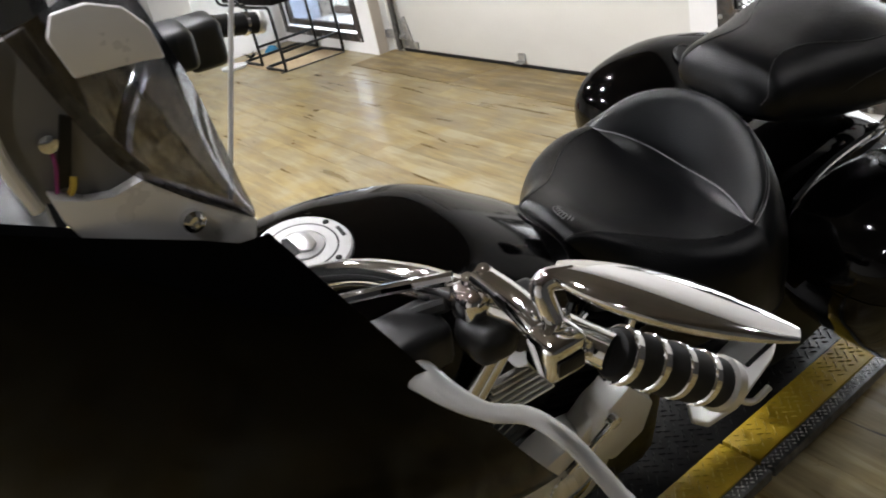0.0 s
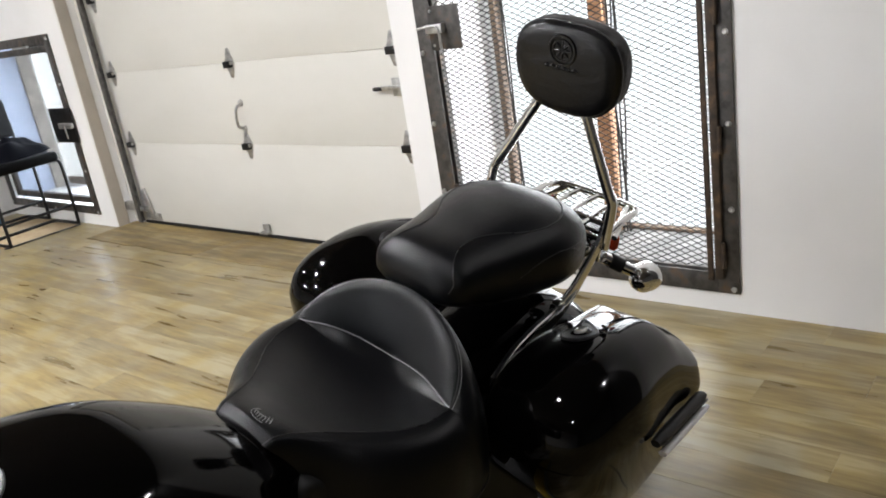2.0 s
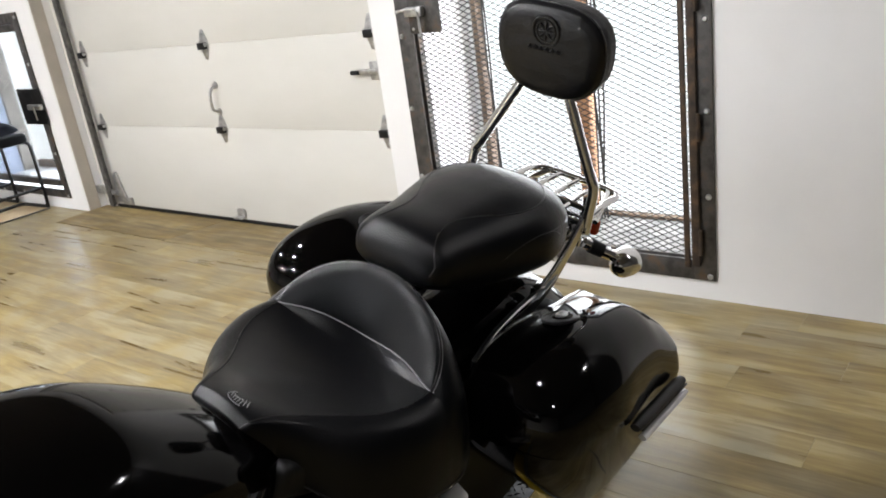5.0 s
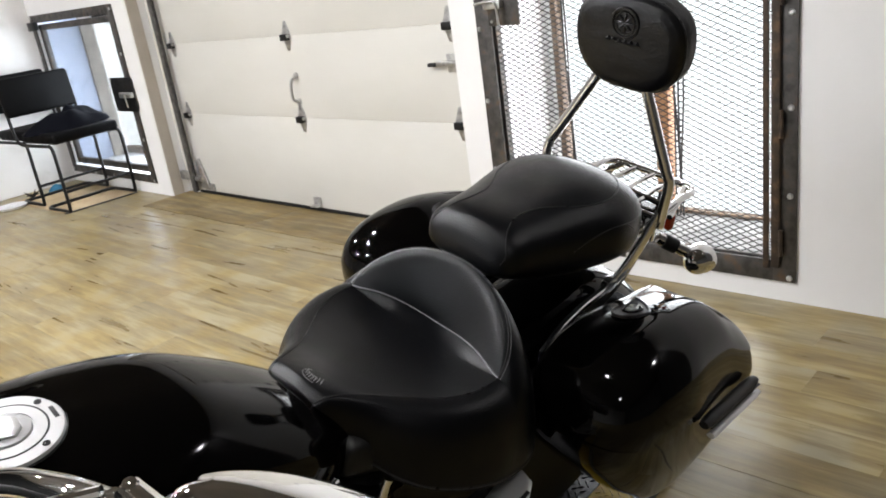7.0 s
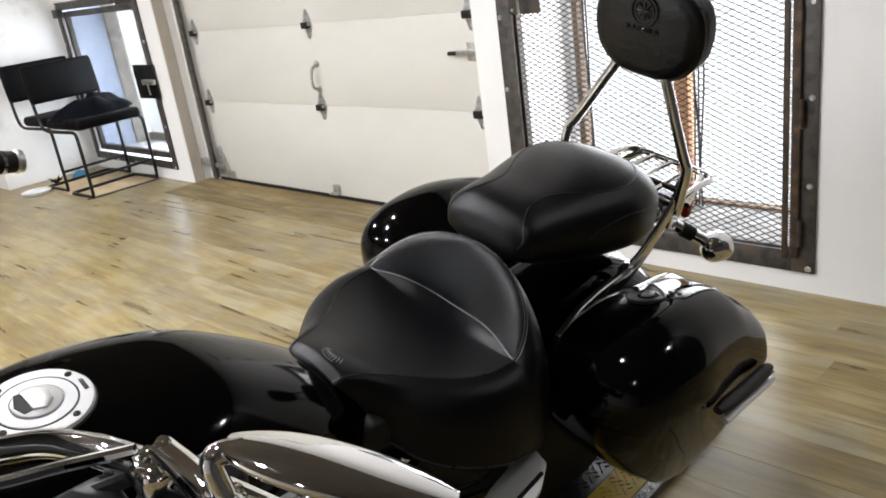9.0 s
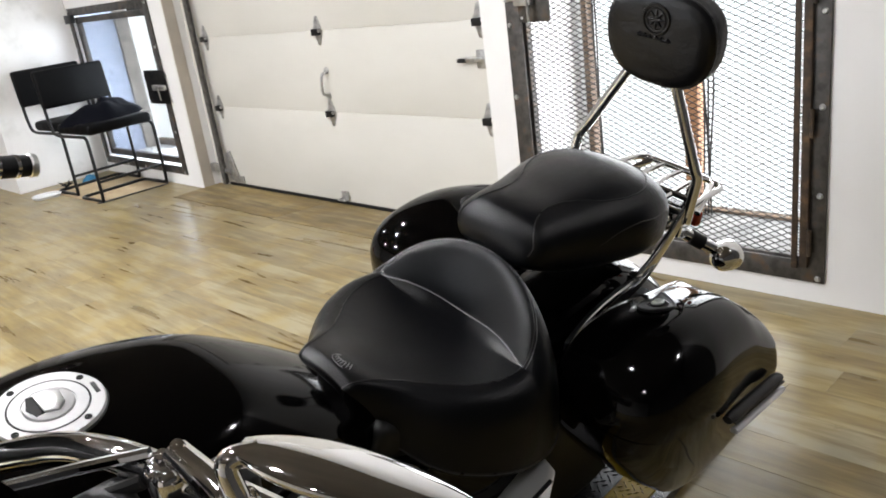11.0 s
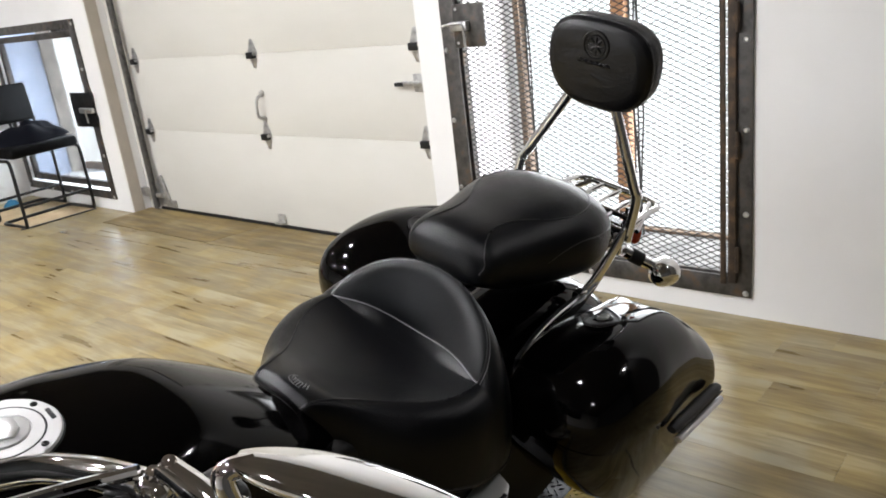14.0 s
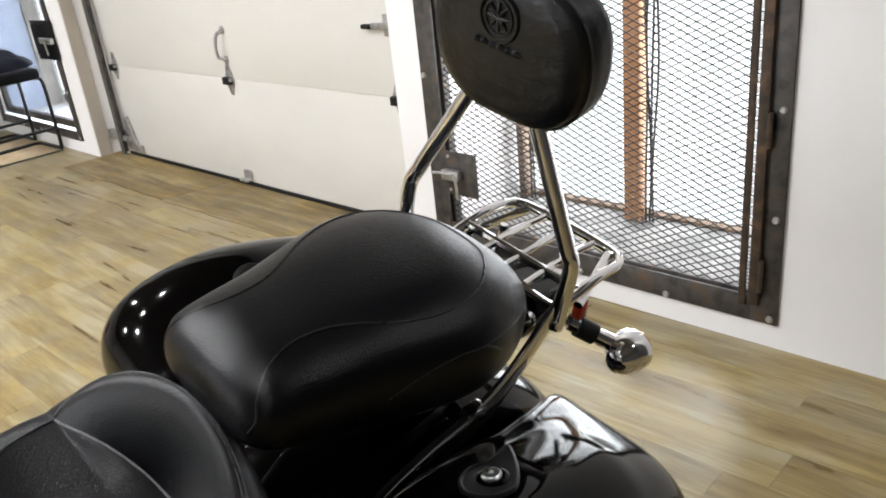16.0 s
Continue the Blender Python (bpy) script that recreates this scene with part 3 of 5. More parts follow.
# ---- barred windows ----
def grille(name, y0, y1, z0, z1, lock_side, locks, hinge_bar, pitch=(0.05, 0.0235), fw=0.082, gap=0.0, plate="steel"):
    over = max(0.02, gap - 0.014)  # how far the gate bar stands out from the mesh opening
    t = thing(name, "raw steel security grille with expanded mesh and bolted frame", "window grille", group="window grilles")
    x0, x1 = WALL - 0.012, WALL - 0.001
    for a, b in (((x0, y0, z0), (x1, y0 + fw, z1)), ((x0, y1 - fw, z0), (x1, y1, z1)), ((x0, y0 + fw, z0), (x1, y1 - fw, z0 + fw)), ((x0, y0 + fw, z1 - fw), (x1, y1 - fw, z1))):
        part("frame_bar", box_bm(a, b, 0.002), "steel", t)
    # gate of angle bar with the mesh behind it
    g0, g1, h0, h1 = y0 + fw + gap, y1 - fw - gap, z0 + fw + gap, z1 - fw - gap
    for a, b in (((WALL + 0.012, g0 - over, h0 - over), (WALL + 0.05, g0 + 0.008, h1 + over)), ((WALL + 0.012, g1 - 0.008, h0 - over), (WALL + 0.05, g1 + over, h1 + over)),
                 ((WALL + 0.012, g0 + 0.008, h0 - over), (WALL + 0.05, g1 - 0.008, h0 + 0.006)), ((WALL + 0.012, g0 + 0.008, h1 - 0.006), (WALL + 0.05, g1 - 0.008, h1 + over))):
        part("gate_bar", box_bm(a, b, 0.003), "steel", t)
    lw, sw = pitch
    slope = sw / lw
    bm = bmesh.new()
    th = 0.0019
    for fam, xo in ((1, WALL + 0.016), (-1, WALL + 0.0195)):
        c = -slope * (g1 - g0) if fam > 0 else 0.0
        top = (h1 - h0) if fam > 0 else (h1 - h0) + slope * (g1 - g0)
        while c < top:
            # z - h0 = c + fam * slope * (y - g0), clipped to the opening
            ys = sorted(((0 - c) / (fam * slope), (h1 - h0 - c) / (fam * slope)))
            ya, yb = max(0.0, ys[0]), min(g1 - g0, ys[1])
            if yb - ya > 0.01:
                za, zb = c + fam * slope * ya, c + fam * slope * yb
                v = [bm.verts.new((xo + dx, g0 + yy, h0 + zz + dz)) for yy, zz in ((ya, za), (yb, zb)) for dx, dz in ((0, -th), (0.003, -th), (0.003, th), (0, th))]
                for q in ((0, 1, 5, 4), (1, 2, 6, 5), (2, 3, 7, 6), (3, 0, 4, 7)):
                    bm.faces.new([v[i] for i in q])
            c += sw
    part("mesh", bm, "mesh", t, "diamond expanded steel mesh", False)
    bolts = [(y0 + 0.022, z0 + 0.018 + k * 0.318) for k in range(5)] + [(y1 - 0.018, z0 + 0.03 + k * 0.318) for k in range(5)] + [(y0 + 0.36 + k * 0.33, z0 + 0.014) for k in range(3)]
    for by, bz in bolts:
        part("bolt", disc_bm((WALL - 0.011, by, bz), (-1, 0, 0), [(0.012, 0), (0.0115, 0.004), (0.007, 0.008)], 10), "zinc", t)
    if hinge_bar:
        yy = y0 + 0.055
        part("hinge_bar", box_bm((WALL - 0.028, yy, z0 + 0.06), (WALL - 0.013, yy + 0.03, z1 - 0.06), 0.003), "rust", t, "rusty flat hinge bar")
        part("hinge_bar", box_bm((WALL - 0.022, yy + 0.04, z0 + 0.05), (WALL - 0.013, yy + 0.062, z1 - 0.05), 0.003), "rust", t, "rusty flat hinge bar")
        for k in range(30):
            part("weld", box_bm((WALL - 0.02, yy + 0.0315, z0 + 0.25 + k * 0.032), (WALL - 0.014, yy + 0.0385, z0 + 0.268 + k * 0.032), 0.001), "white_plastic", t)
        for z in (z0 + 0.16, z0 + 0.6, z0 + 1.05):
            part("hinge", tube_bm([(WALL - 0.03, yy - 0.006, z - 0.05), (WALL - 0.03, yy - 0.006, z + 0.05)], 0.008, 10), "rust", t)
    for ly0, ly1, lz0, lz1 in locks:
        lk = part("lock_plate", box_bm((WALL - 0.019, ly0, lz0), (WALL - 0.013, ly1, lz1), 0.002), plate, t, "dark steel lock plate")
        long = 0.55 * (ly1 - ly0)
        zc, e = (lz0 + lz1) / 2, ly1 if lock_side > 0 else ly0
        d = -lock_side
        part("latch", box_bm((WALL - 0.05, min(e, e + d * long), zc - 0.02), (WALL - 0.02, max(e, e + d * long), zc + 0.02), 0.006), "zinc", lk, "galvanised latch")
        part("lever", tube_bm(curve_points([(WALL - 0.055, e - d * 0.04, zc + 0.005), (WALL - 0.06, e + d * 0.03, zc + 0.012), (WALL - 0.055, e + d * 0.075, zc), (WALL - 0.05, e + d * 0.08, zc - 0.09)], 5), 0.006, 8), "zinc", lk)
        for bz in (lz0 + 0.02, lz1 - 0.02):
            part("screw", disc_bm((WALL - 0.019, ly1 - 0.02, bz), (-1, 0, 0), [(0.007, 0), (0.006, 0.004)], 8), "zinc", lk)
    return t


grille("window_grille", 0.918, 2.302, 0.082, 1.41, 1, [(2.055, 2.215, 0.29, 0.465), (2.055, 2.225, 1.075, 1.26)], True)
g2 = grille("window_grille", 5.645, 7.105, 0.088, 1.41, -1, [(5.62, 5.95, 0.64, 0.893)], False, (0.045, 0.021), 0.062, 0.056, "black_metal")
part("hinge_box", box_bm((WALL - 0.05, 6.96, 1.29), (WALL - 0.013, 7.10, 1.36), 0.006), "black_metal", g2, "dark hinge cover")


def window(name, y0, y1, posts, label, rail=0.140):
    t = thing(name, label, "window", kind="structure")
    x = 3.40
    part("window_sill", box_bm((WALL + 0.055, y0, 0.118), (BACK - 0.004, y1, 0.124), 0.001), "sill", t, "grey dusty sill")
    part("window_frame", box_bm((x, y0, 0.1245), (x + 0.045, y1, rail), 0.003), "thin_post", t, "weathered brown bottom rail", False)
    part("window_frame", box_bm((x, y0, 1.30), (x + 0.045, y1, 1.369), 0.003), "steel", t, "dark top rail", False)
    edges = [y0] + [c for p in posts for c in (p[0], p[1])] + [y1]
    for p0, p1, mat, lab in posts:
        part("mullion", box_bm((3.335, p0, 0.125), (3.398, p1, 1.369), 0.004), mat, t, lab)
    for a, b in zip(edges[::2], edges[1::2]):
        pane = part("pane", box_bm((x + 0.018, a + 0.001, rail + 0.001), (x + 0.024, b - 0.001, 1.299)), "glass", t, "", False)
        pane.visible_shadow = False
    return t


w1 = window("window_1", 0.962, 2.26, [(1.628, 1.695, "post", "orange primed steel post"), (2.180, 2.212, "thin_post", "weathered brown thin post")], "bright window behind a steel grille, daylight outside")
for k, (y, wob) in enumerate(((1.612, 0.004), (1.600, 0.007), (1.586, 0.003), (1.574, 0.009), (2.160, 0.004), (2.150, 0.006))):
    cb = [(3.36 + wob * math.sin(5 * z + k), y + wob * math.sin(7 * z + 2 * k), z) for z in (0.126, 0.3, 0.5, 0.7, 0.9, 1.1, 1.368)]
    tagged(part("cable", tube_bm(curve_points(cb, 4), 0.0045, 6), "cable", None), "dark cable running up beside the window post", "cable", "window cables")
w2 = window("window_2", 5.692, 7.058, [], "bright window behind a steel grille, reveal boards tinted with daylight blue", 0.19)
for k in range(24):
    z = 0.128 + k * 0.0515
    part("reveal_board", box_bm((WALL + 0.064, 7.046 + 0.002 * (k % 2), z), (3.26, 7.0585, z + 0.0495), 0.002, 1), "siding", w2, "", False)
part("jamb_post", box_bm((3.262, 7.020, 0.125), (3.37, 7.0575, 1.369), 0.006), "jamb", w2, "weathered beige jamb post")


# ---- stools, things on the floor by the wall ----
def stool(m):
    t = thing("bar_stool", "black tubular steel stool with padded vinyl seat and back", "stool", m, group="stools by the wall")
    hw, hd, sh = 0.27, 0.26, 0.52
    for s in (-1, 1):
        run = [(s * (hw - 0.03), 0.10, 0.0125), (s * hw, 0.06, 0.0125), (s * hw, -0.10, 0.0125), (s * hw, -hd + 0.035, 0.0125), (s * hw, -hd + 0.004, 0.035), (s * hw, -hd, 0.25), (s * hw, -hd, sh - 0.06), (s * hw, -hd + 0.03, sh - 0.018)]
        part("leg", tube_bm(curve_points(run, 6), 0.0125, 10), "black_metal", t)
        post = [(s * hw, -hd + 0.031, sh - 0.018), (s * hw, 0.0, sh - 0.02), (s * hw, hd - 0.05, sh - 0.016), (s * hw, hd + 0.015, sh + 0.04), (s * hw, hd + 0.04, sh + 0.2), (s * (hw - 0.015), hd + 0.07, sh + 0.46)]
        part("back_post", tube_bm(curve_points(post, 6), 0.0125, 10), "black_metal", t)
    part("rail", tube_bm([(-hw + 0.03, 0.10, 0.0125), (hw - 0.03, 0.10, 0.0125)], 0.0125, 10), "black_metal", t)
    part("foot_rest", tube_bm([(-hw, -hd, 0.16), (hw, -hd, 0.16)], 0.011, 10), "black_metal", t)
    part("seat", box_bm((-hw + 0.01, -hd - 0.03, sh - 0.012), (hw - 0.01, hd - 0.04, sh + 0.065), 0.028, 4), "vinyl", t, "black padded seat")
    bm = box_bm((-hw - 0.01, hd + 0.025, sh + 0.18), (hw + 0.01, hd + 0.085, sh + 0.47), 0.022, 4)
    bmesh.ops.rotate(bm, verts=bm.verts, cent=(0, hd + 0.05, sh + 0.3), matrix=Matrix.Rotation(radians(-6), 3, "X"))
    part("backrest", bm, "vinyl", t, "black padded backrest")
    return t


st = stool(pose(2.58, 6.19, 0.004, 0, 0, 4))
copy_thing(st, pose(2.59, 6.69, 0.004, 0, 0, 4))


def jacket():
    def f(s, t):
        a, r = 2 * math.pi * t, 0.02 + 0.98 * s
        x, y = 0.33 * r * math.cos(a) * (1 + 0.18 * math.sin(3 * a)), 0.25 * r * math.sin(a) * (1 + 0.15 * math.cos(2 * a))
        h = 0.14 * max(0.0, 1 - r**2.2) + 0.075 * noise.noise((7 * x + 3, 8 * y, 1.0)) * (1 - r * 0.6) + 0.022 * noise.noise((15 * x, 13 * y, 4.0)) * (1 - r * 0.5)
        return (x, y, max(0.0, h))
    bm = grid_bm(f, 16, 40, closed=True, caps=True)
    ob = finish("jacket", bm, "cloth")
    ob.matrix_world = pose(2.64, 6.20, 0.580, 0, 0, 15)
    return tagged(ob, "dark navy jacket dropped on a stool seat", "jacket")


jacket()
bm = prism_bm([(2.30, 5.97), (2.87, 5.93), (2.885, 6.95), (2.28, 6.93)], 0.002, 0.0045, "z")
tagged(finish("cardboard_sheet", bm, "card", smooth=False), "flat tan cardboard sheet lying under the stools", "cardboard")
bm = prism_bm([(2.29, 5.95), (2.31, 5.93), (2.86, 5.915), (2.86, 5.925)], 0.003, 0.012, "z")
tagged(finish("floor_strip", bm, "dark_zinc", smooth=False), "thin dark metal strip at the cardboard edge", "strip")
tray = disc_bm((2.20, 6.72, 0.003), (0, 0, 1), [(0.10, 0), (0.115, 0.02), (0.108, 0.02), (0.095, 0.006)], 28)
tagged(finish("shallow_dish", tray, "white_plastic"), "shallow white dish lying on the floor", "dish")
rag = grid_bm(lambda s, t: (0.07 * s * math.cos(6.283 * t), 0.05 * s * math.sin(6.283 * t), 0.05 * (1 - s * s) + 0.012 * noise.noise((9 * s, 5 * math.cos(6.283 * t), 5 * math.sin(6.283 * t)))), 8, 20, closed=True)
rg = tagged(finish("rag", rag, "blue"), "crumpled blue rag on the cardboard", "rag")
rg.matrix_world = pose(2.62, 6.86, 0.014)
plant = bmesh.new()
for k in range(9):
    a = k * 0.7
    tube_bm([(0, 0, 0.0), (0.02 * math.cos(a), 0.02 * math.sin(a), 0.03), (0.06 * math.cos(a), 0.06 * math.sin(a), 0.05 + 0.015 * math.sin(3 * a))], [0.006, 0.008, 0.002], 6, bm=plant)
pl = tagged(finish("glove", plant, "rubber"), "small dark crumpled glove beside the stools", "glove")
pl.matrix_world = pose(2.40, 6.80, 0.012)

def scuff(points, width):
    line = curve_points([(a, b, 0.0) for a, b in points], 8)
    n = len(line)
    bm = bmesh.new()
    rows = []
    for i, p in enumerate(line):
        d = (line[min(i + 1, n - 1)] - line[max(i - 1, 0)]).normalized()
        h = width * (0.35 + 0.65 * math.sin(math.pi * (i + 0.5) / n)) * (0.8 + 0.4 * noise.noise((9.0 * p.x, 9.0 * p.y, 0.0)))
        rows.append([bm.verts.new((p.x - d.y * h * k, p.y + d.x * h * k, 0.0008)) for k in (-0.5, 0.5)])
    for a, b in zip(rows, rows[1:]):
        bm.faces.new((a[0], a[1], b[1], b[0]))
    return tagged(finish("scuff_mark", bm, "scuff", smooth=False), "dark scuff line worn into the plank floor", "scuff mark", "scuff marks")


for pts, wd in SCUFFS:
    scuff(pts, wd)

# far end of the shop, beyond the pier
sh = thing("shelf_unit", "white metal shelf unit with boxes at the far end", "shelf", pose(1.2, 9.9, 0))
for x in (-0.9, 0.9):
    for y in (-0.22, 0.22):
        part("post", box_bm((x - 0.02, y - 0.02, 0), (x + 0.02, y + 0.02, 1.9), 0.003), "white_plastic", sh)
for z in (0.15, 0.7, 1.25, 1.85):
    part("shelf", box_bm((-0.92, -0.24, z), (0.92, 0.24, z + 0.03), 0.004), "white_plastic", sh)
for x, z, w, h, mat, lab in ((-0.6, 0.18, 0.4, 0.3, "card", "tan cardboard box on the far shelf"), (0.1, 0.18, 0.5, 0.35, "white_plastic", "white storage box on the far shelf"), (-0.4, 0.73, 0.5, 0.3, "white_plastic", "white storage box on the far shelf"),
                             (0.5, 0.73, 0.35, 0.32, "plastic", "black crate on the far shelf"), (-0.1, 1.28, 0.6, 0.28, "card", "tan cardboard box on the far shelf")):
    tagged(finish("storage_box", box_bm((1.2 + x - w / 2, 9.72, z), (1.2 + x + w / 2, 10.06, z + h), 0.008), mat), lab, "box", "boxes on the far shelf")
tc_ = thing("tool_chest", "red enamel tool chest on the floor", "tool chest", pose(0.15, 8.9, 0.0, 0, 0, 10))
part("body", box_bm((-0.35, -0.22, 0.0), (0.35, 0.22, 0.75), 0.01), "red", tc_)
for k in range(4):
    d = part("drawer", box_bm((-0.32, -0.235, 0.06 + k * 0.17), (0.32, -0.2215, 0.21 + k * 0.17), 0.005), "red", tc_)
    part("handle", tube_bm([(-0.2, -0.25, 0.17 + k * 0.17), (0.2, -0.25, 0.17 + k * 0.17)], 0.008, 8), "chrome", d, "chrome handle")


# ---- lift platform under the motorcycle ----
plat = thing("lift_platform", "low black tread plate lift platform with yellow edge", "lift platform", pose(1.3, 0.80, 0.0, 0, 0, 2.2))
PX0, PX1 = -2.0, 0.75
part("deck", box_bm((PX0, 0.132, 0.002), (PX1, 0.62, 0.030), 0.002), "tread", plat, "black tread plate deck")
for a, b in ((PX0, -0.178), (-0.168, PX1)):
    part("edge_plate", box_bm((a, 0.036, 0.002), (b, 0.1305, 0.031), 0.002), "yellow", plat, "worn yellow painted tread plate")
    part("edge_rail", box_bm((a, 0.0, 0.002), (b, 0.035, 0.029), 0.003), "bare_tread", plat, "bare tread plate edge")
part("edge_plate", box_bm((PX0, 0.622, 0.002), (PX1, 0.71, 0.031), 0.002), "yellow", plat, "worn yellow painted tread plate")


def lugs(y0, y1, x0, x1, z, pitch, mat, label):
    bm = bmesh.new()
    i, y = 0, y0
    while y < y1:
        x, j = x0, 0
        while x < x1:
            a = radians(45 if (i + j) % 2 else -45)
            dx, dy = math.cos(a) * pitch * 0.36, math.sin(a) * pitch * 0.36
            nx, ny = -math.sin(a) * pitch * 0.10, math.cos(a) * pitch * 0.10
            if y0 <= y - abs(dy) and y + abs(dy) <= y1:
                base = [bm.verts.new(p) for p in ((x - dx, y - dy, z), (x + nx, y + ny, z), (x + dx, y + dy, z), (x - nx, y - ny, z))]
                top = [bm.verts.new((0.4 * v.co.x + 0.6 * x, 0.4 * v.co.y + 0.6 * y, z + 0.0032)) for v in base]
                bm.faces.new(top)
                for k in range(4):
                    bm.faces.new((base[k], base[(k + 1) % 4], top[(k + 1) % 4], top[k]))
            x += pitch
            j += 1
        y += pitch * 0.5
        i += 1
        x0 += pitch * 0.5 if i % 2 else -pitch * 0.5
    ob = part("tread_pattern", bm, mat, plat, label, False)
    ob["kind"] = "stuff"


lugs(0.045, 0.125, -1.0, PX1 - 0.03, 0.031, 0.024, "yellow_lug", "raised yellow tread lugs")
lugs(0.003, 0.032, -1.0, PX1 - 0.03, 0.029, 0.0155, "bright_lug", "raised bare tread lugs")
lugs(0.14, 0.50, -1.0, PX1 - 0.03, 0.030, 0.026, "tread", "raised black tread lugs")


# ---- motorcycle: u to the rear, v to its right, w up, leaning on its stand ----
BIKE = pose(0, 1.16, 0, 0, 0, -3) @ pose(0, 0, 0, 15, 0, 0)
STEER = pose(0, 0, 0, -15, 0, 0) @ pose(0.0016, -0.03, 0, 0, 0, -1) @ pose(0, 0, 0, 12, 0, 0)  # bars and fairing, turned a little on the fork
bike = thing("motorcycle", "black touring motorcycle leaning on its stand on the platform", "motorcycle", BIKE)


def sup(a, n):
    """Superellipse corner: cosine and sine, squared off by n."""
    c, s = math.cos(a), math.sin(a)
    return math.copysign(abs(c) ** (2 / n), c), math.copysign(abs(s) ** (2 / n), s)


def ease(x):
    x = min(1.0, max(0.0, x))
    return x * x * (3 - 2 * x)


# tank: top, half width, bottom along u
TANK = [(0.13, 0.885, 0.085, 0.78), (0.18, 0.900, 0.145, 0.72), (0.26, 0.919, 0.186, 0.68), (0.36, 0.922, 0.206, 0.66), (0.46, 0.917, 0.203, 0.65), (0.56, 0.905, 0.176, 0.64), (0.66, 0.853, 0.150, 0.64), (0.73, 0.806, 0.122, 0.65), (0.79, 0.757, 0.10, 0.66)]


def tank_point(s, t):
    u = 0.13 + 0.66 * s
    top, hw, bot = lerp_table(TANK, u)
    c, q = sup(2 * math.pi * t, 2.4)
    mid, lo = bot + 0.38 * (top - bot), bot
    lean = 0.034 * (1 - ease((u - 0.36) / 0.40))
    return (u, lean + hw * c, mid + (top - mid) * q if q > 0 else mid + (mid - lo) * q)


part("tank", grid_bm(tank_point, 44, 48, closed=True, caps=True), "paint", bike, "gloss black fuel tank")
fc = Vector((0.343, 0.032, 0.9240))
ax = Vector((0.02, -0.01, 1.0)).normalized()
CAP_R = 0.068
cap = part("fuel_cap", disc_bm(fc - 0.006 * ax, ax, [(CAP_R, 0), (CAP_R, 0.005), (CAP_R - 0.002, 0.0075), (0.050, 0.008), (0.0495, 0.0065), (0.0475, 0.0065), (0.047, 0.0085), (0.033, 0.009), (0.0325, 0.0075), (0.031, 0.0075), (0.030, 0.0105), (0.028, 0.0115), (0.006, 0.0115)], 56), "cap", bike, "satin metal fuel cap with ring")
capm = Matrix.Translation(fc) @ ax.to_track_quat("Z", "Y").to_matrix().to_4x4() @ pose(0, 0, 0, 0, 0, 205)


def cap_piece(name, bm, mat, label="", smooth=True):
    bmesh.ops.transform(bm, matrix=capm, verts=bm.verts)
    return part(name, bm, mat, cap, label, smooth)


for rr, zz in ((0.0485, 0.0008), (CAP_R + 0.001, -0.004)):
    cap_piece("groove", tube_bm([(rr * math.cos(a), rr * math.sin(a), zz) for a in [2 * math.pi * k / 48 for k in range(48)]], 0.0018, 6, closed=True), "rubber", "dark ring joint")
cap_piece("slot", prism_bm([(-0.024, -0.020), (0.0, -0.027), (0.018, -0.020), (0.016, -0.008), (-0.022, -0.008)], 0.0052, 0.0061, "z"), "rubber", "dark finger recess", False)
cap_piece("flap", prism_bm([(-0.020, -0.012), (0.016, -0.010), (0.022, 0.006), (0.010, 0.017), (-0.012, 0.018), (-0.023, 0.004)], 0.0054, 0.0095, "z", 0.0015), "alloy", "bright key flap")
for k in range(4):
    a = 0.55 + k * math.pi / 2
    cap_piece("screw", disc_bm((0.058 * math.cos(a), 0.058 * math.sin(a), 0.0018), (0, 0, 1), [(0.0048, 0), (0.0045, 0.0012), (0.0024, 0.0012), (0.0022, 0.0)], 12), "rubber")
cap_piece("tag", box_bm((-0.012, 0.055, 0.0018), (0.012, 0.061, 0.0026), 0.0004), "plastic", "small dark label")
part("tank_trim", tube_bm([tuple(Vector(tank_point(0.90 - 0.5 * k / 20, 0.535 + 0.02 * k / 20)) * 1.0 + Vector((0, -0.002, 0))) for k in range(21)], 0.005, 8, flat=0.6), "chrome", bike, "chrome lower tank trim")


# rider seat: side seam as u, half width, height; then the skirt below it
SEAT = [(0.722, 0.054, 0.800), (0.735, 0.057, 0.804), (0.778, 0.071, 0.800), (0.826, 0.096, 0.7875), (0.869, 0.129, 0.780), (0.911, 0.162, 0.776), (0.961, 0.185, 0.774), (1.0144, 0.189, 0.7756)]
SKIRT = [(0.722, 0.008, 0.765), (0.778, 0.030, 0.705), (0.826, 0.052, 0.675), (0.88, 0.070, 0.650), (0.96, 0.074, 0.628), (1.0144, 0.070, 0.615), (1.06, 0.062, 0.612), (1.113, 0.045, 0.66)]
TIP_U, TIP_V, TIP_W = 1.0144, 0.189, 0.7756


def bolster_edges(v):
    """The lower seam and the outer arch of the bolster at v: u and height of each."""
    k = min(1.0, abs(v) / TIP_V)
    r = math.sqrt(max(0.0, 1 - k * k))
    return TIP_U + 0.051 * r**3, 0.7605 + 0.0185 * ease(k / 0.75) - 0.0035 * ease((k - 0.75) / 0.25), TIP_U + 0.0985 * r, TIP_W + 0.1074 * r


